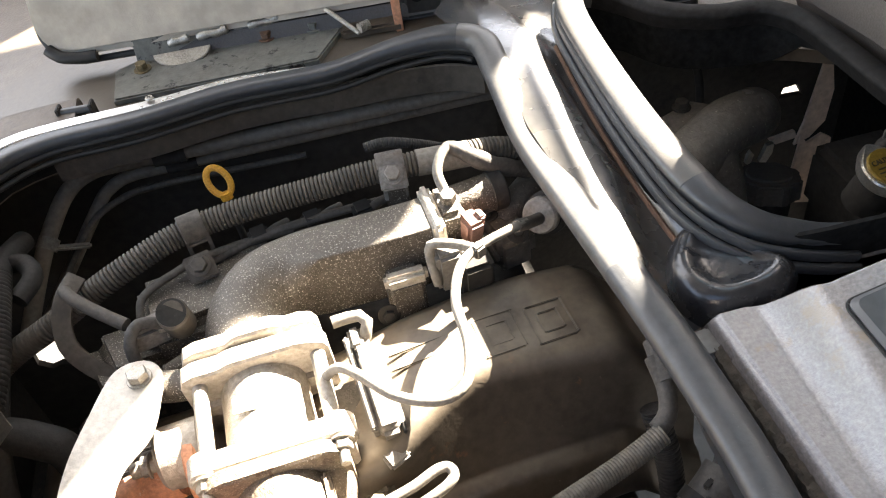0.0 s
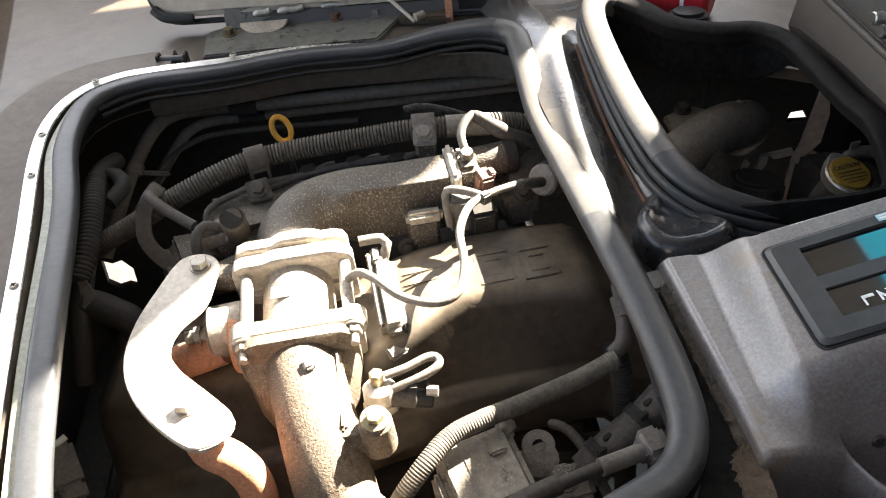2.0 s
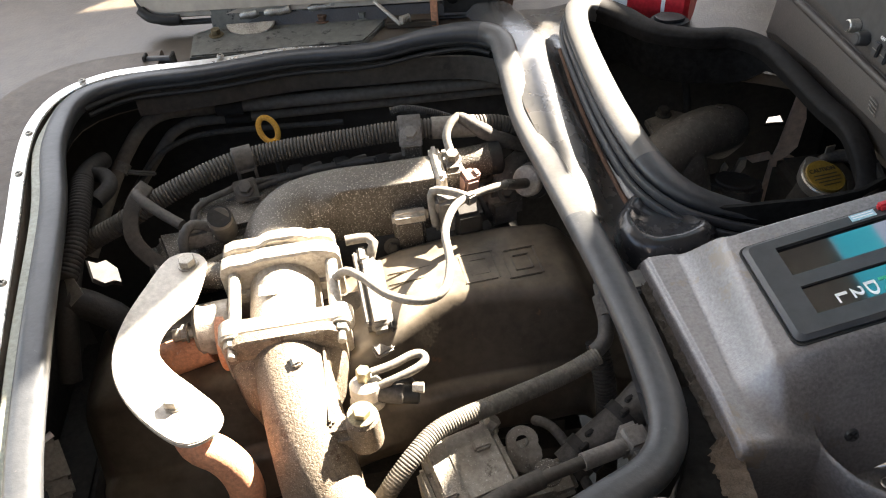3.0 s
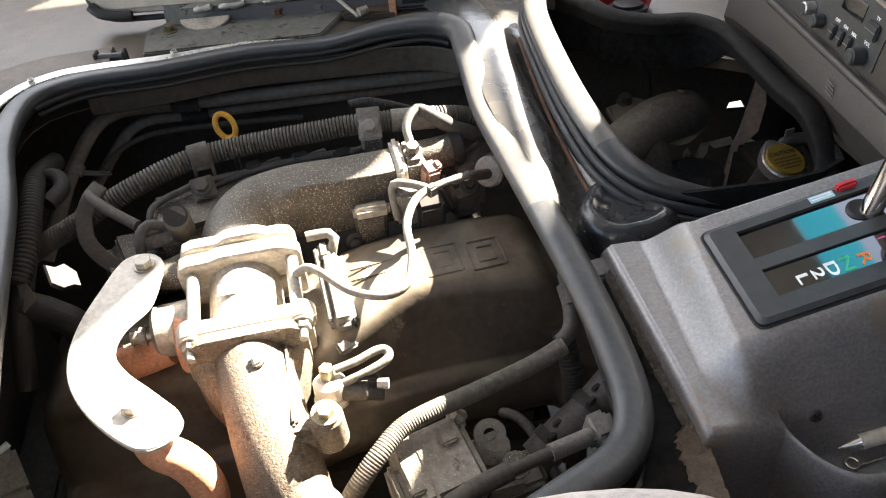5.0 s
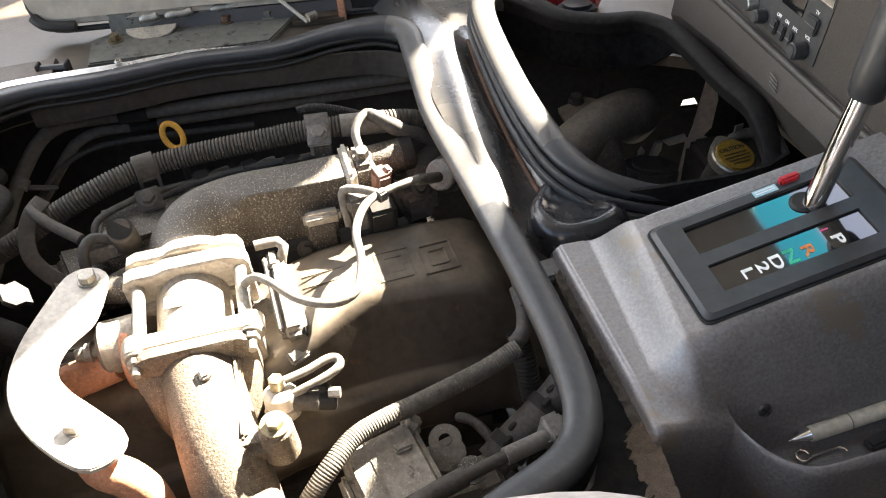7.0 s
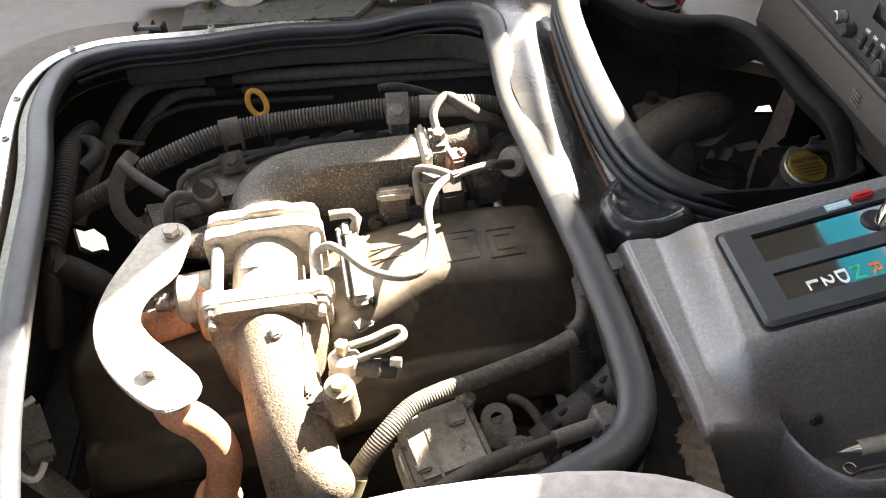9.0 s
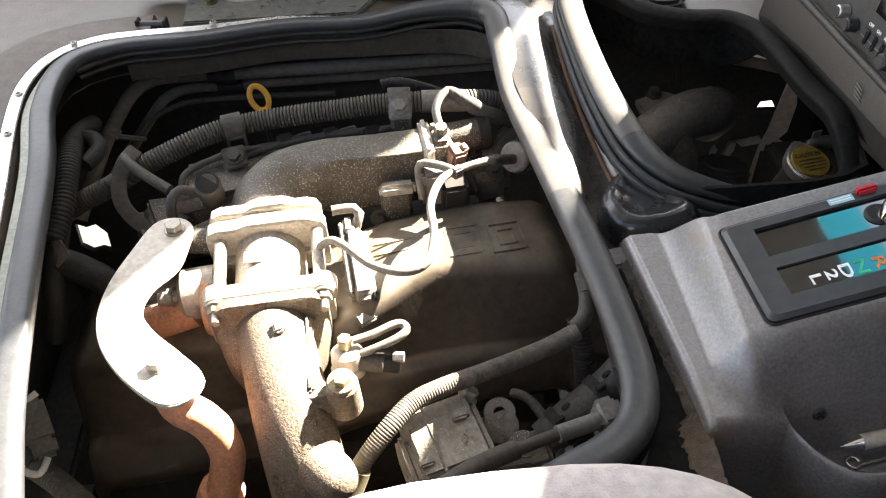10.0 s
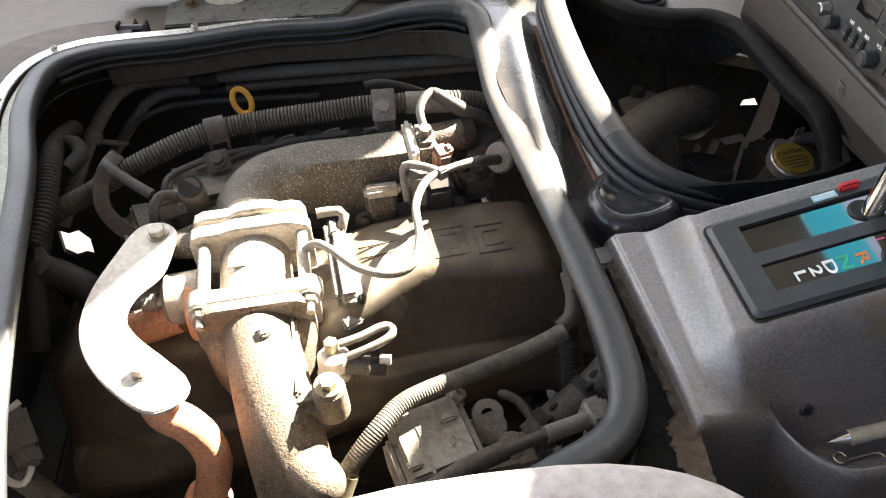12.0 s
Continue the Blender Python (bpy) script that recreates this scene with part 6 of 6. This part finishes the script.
# ---- engine lid, hinge and things beyond the opening ----
lid = thing("hatch_cover", (-0.3, 0.44, 0.0), "grey-beige engine cover lid standing open on its hinge", "lid")
lm = pose(-0.315, 0.418, -0.010, 62, 0, -6.5)         # local x along its foot, y up its face
part("panel", turned(slab([(x, y + 0.240) for x, y in rrect(0.52, 0.47, 0.045, 6)], -0.012, 0.014, 0.006), lm), LID, lid)
part("rim_bead", turned(sweep([Vector((x, y + 0.235, -0.004)) for x, y in rrect(0.52, 0.475, 0.045, 6)], rrect(0.008, 0.008, 0.003, 2), True, (0, 0, 1)), lm), DARKRUB, lid, "thin dark edge bead")
part("edge_band", turned(box((0.075, -0.006, -0.006), (0.36, 0.026, 0.020), (0, 0, 0), 0.004, 3), lm), DASH, lid, "dark grey lower flange")
part("corner_foot", turned(sweep(spline([(-0.250, 0.016, 0.008), (-0.238, 0.006, 0.010), (-0.220, 0.002, 0.010), (-0.204, 0.001, 0.009), (-0.196, 0.001, 0.008)], 0.006), rrect(0.014, 0.018, 0.006, 3), up=(0, 0, 1)), lm), DARKRUB, lid, "black rubber corner foot")
hg = thing("lid_hinge", (-0.36, 0.38, -0.03), "chipped grey-green hinge plate with bolts and weld beads", "hinge")
part("plate", slab([(-0.493, 0.350), (-0.258, 0.338), (-0.224, 0.392), (-0.222, 0.424), (-0.30, 0.434), (-0.45, 0.438), (-0.495, 0.418)], -0.031, -0.021, 0.002), CHIPPED, hg)
part("upright", box((-0.345, 0.424, -0.008), (0.245, 0.006, 0.034), (-18, 0, -3), 0.002), CHIPPED, hg)
part("round_tab", turned(slab([(0.034 * math.cos(a), 0.020 * math.sin(a)) for a in [math.pi + math.pi * i / 14 for i in range(15)]], 0, 0.004, 0.001), pose(-0.412, 0.414, -0.014, 35, 0, -4)), ALUDUST, hg, "bare metal half-round tab")
for x, y, mt in ((-0.461, 0.404, OLDBRASS), (-0.255, 0.408, CHIPPED), (-0.312, 0.412, RUST)):
    hexbolt(hg, (x, y, -0.021), (0, 0, 1), 0.0070, 0.008, mt)
for x0, w_ in ((-0.412, 0.012), (-0.372, 0.018), (-0.310, 0.019), (-0.248, 0.020)):
    part("weld_bead", tube([(x0 - w_, 0.4175, -0.004 + 0.0010), (x0 - w_ * 0.4, 0.4165, -0.001), (x0 + w_ * 0.3, 0.417, -0.002), (x0 + w_, 0.4165, 0.001)], 0.0052, 10, 0.004, scale=lambda t: 0.75 + 0.3 * abs(math.sin(t * 9))), ALUDUST, hg, "silvery weld bead")
gr = thing("stay_rod", (-0.22, 0.38, -0.03), "thin bare metal stay rod with a threaded end", "rod")
part("rod", cyl((-0.236, 0.402, 0.004), (-0.204, 0.372, -0.020), 0.0028, n=10), STEELBOLT, gr)
for i in range(6):
    part("thread_turn", cyl((-0.203 + 0.0022 * i, 0.3715 + 0.001 * i, -0.014), (-0.2019 + 0.0022 * i, 0.3720 + 0.001 * i, -0.014), 0.0062, n=12), STEELBOLT, gr)
# Thin dark brown slab laid on the floor round the hinge.
gs = thing("hinge_floor_patch", (-0.40, 0.37, -0.03), "dark brown patch on the floor round the hinge", "stain")
part("patch_slab", slab(smooth_outline([(-0.64, 0.345), (-0.575, 0.325), (-0.50, 0.318), (-0.40, 0.312), (-0.30, 0.304), (-0.22, 0.318), (-0.17, 0.345), (-0.16, 0.40), (-0.20, 0.47), (-0.32, 0.50), (-0.47, 0.52), (-0.58, 0.50), (-0.65, 0.42)], 0.015), -0.0295, -0.0285, 0.0004), FLOORPATCH, gs)
hk = thing("latch_hook", (-0.51, 0.29, 0.0), "small black wire latch hook on the floor edge", "hook")
part("bar", cyl((-0.535, 0.303, 0.004), (-0.503, 0.299, 0.004), 0.0050, n=14), BEZEL, hk)
for x, y in ((-0.537, 0.303), (-0.502, 0.299)):
    part("cheek", box((x, y, 0.0), (0.004, 0.014, 0.024), (0, 0, -7), 0.001), DARKSTEEL, hk)
fl = thing("rusty_block", (-0.10, 0.46, -0.03), "rusty metal block and tan sleeve behind the cross member", "bracket")
part("block", box((-0.106, 0.415, 0.004), (0.074, 0.06, 0.07), (0, 0, -7), 0.006, 3), DARKSTEEL, fl)
part("block_hole", cyl((-0.128, 0.384, 0.004), (-0.1275, 0.389, 0.004), 0.008, n=18), MATTEBLACK, fl)
part("crust", box((-0.050, 0.412, 0.004), (0.034, 0.05, 0.07), (6, 8, 20), 0.014, 3), RUST, fl, "crumbling rust crust")
part("post", box((-0.1555, 0.378, 0.0), (0.010, 0.010, 0.064), (0, 0, -4), 0.001), ORANGE, fl)
part("foot_plate", box((-0.185, 0.405, -0.024), (0.075, 0.060, 0.012), (0, 0, -6), 0.003), MAT_FLOOR, fl)
bot = thing("spray_can", (0.12, 0.31, 0.0), "red and white can lying on the floor", "can")
ca, cb = Vector((0.185, 0.300, 0.006)), Vector((0.075, 0.370, 0.006))
d = (ca - cb).normalized()
part("body", cyl(cb, ca, 0.036, n=28, chamfer=0.006), RED, bot)
part("white_band", cyl(cb + d * 0.02, cb + d * 0.05, 0.0363, n=28), WHITE, bot, "white label band")
part("print_bar", cyl(cb + d * 0.095, cb + d * 0.10, 0.0363, n=28), WHITE, bot)
blk = thing("black_cap", (0.135, 0.255, 0.0), "crumpled black plastic cap on the floor edge", "cap")
part("cap", turned(slab(smooth_outline([(0.026, 0.0), (0.012, 0.014), (-0.012, 0.015), (-0.024, 0.002), (-0.012, -0.013), (0.013, -0.012)], 0.004), 0, 0.034, 0.005), pose(0.138, 0.262, -0.029, 6, 0, -14)), RUBBER, blk)
fh = thing("floor_hatch", (-1.1, 0.64, -0.2), "grey-brown pressed floor hatch panel", "hatch")
hm = pose(-1.10, 0.64, -0.203, 0, 0, 8)
part("panel", turned(slab(rrect(0.26, 0.62, 0.05, 5), 0, 0.006, 0.003), hm), PAD, fh)
part("bead", turned(sweep([Vector((x, y, 0.006)) for x, y in rrect(0.20, 0.54, 0.04, 5)], rrect(0.014, 0.010, 0.004, 2), True, (0, 0, 1)), hm), PAD, fh)
sill = thing("sill_strip", (-0.73, -0.1, -0.03), "bright aluminium step strip with screws", "trim")
part("strip", box((-0.728, -0.10, -0.0275), (0.020, 0.40, 0.003), (0, 0, 2.5), 0.001), ALU, sill)
screw(sill, (-0.731, -0.03, -0.0255))

# ---- driver's seat ----
seat = thing("driver_seat", (-0.18, -0.62, -0.03), "pale grey-pink plush seat cushion beside the engine opening", "seat")
rows = []
for z, k in ((-0.03, 0.9), (0.05, 0.97), (0.12, 1.0), (0.157, 0.985), (0.174, 0.95), (0.183, 0.88), (0.187, 0.72), (0.188, 0.45), (0.188, 0.15)):
    rows.append([(-0.205 + k * 0.140 * math.copysign(abs(math.cos(a)) ** 0.7, math.cos(a)) - 0.0, -0.600 + k * 0.105 * math.copysign(abs(math.sin(a)) ** 0.7, math.sin(a)), z) for a in [2 * math.pi * i / 40 for i in range(40)]])
part("cushion", loft(rows), FABRIC, seat, smooth=60)
part("piping", sweep(spline([(-0.205 + 0.141 * math.copysign(abs(math.cos(a)) ** 0.7, math.cos(a)), -0.600 + 0.106 * math.copysign(abs(math.sin(a)) ** 0.7, math.sin(a)), 0.06) for a in [2 * math.pi * i / 40 for i in range(40)]], 0.02, True), circle(0.004, 8), True), FABRIC, seat)
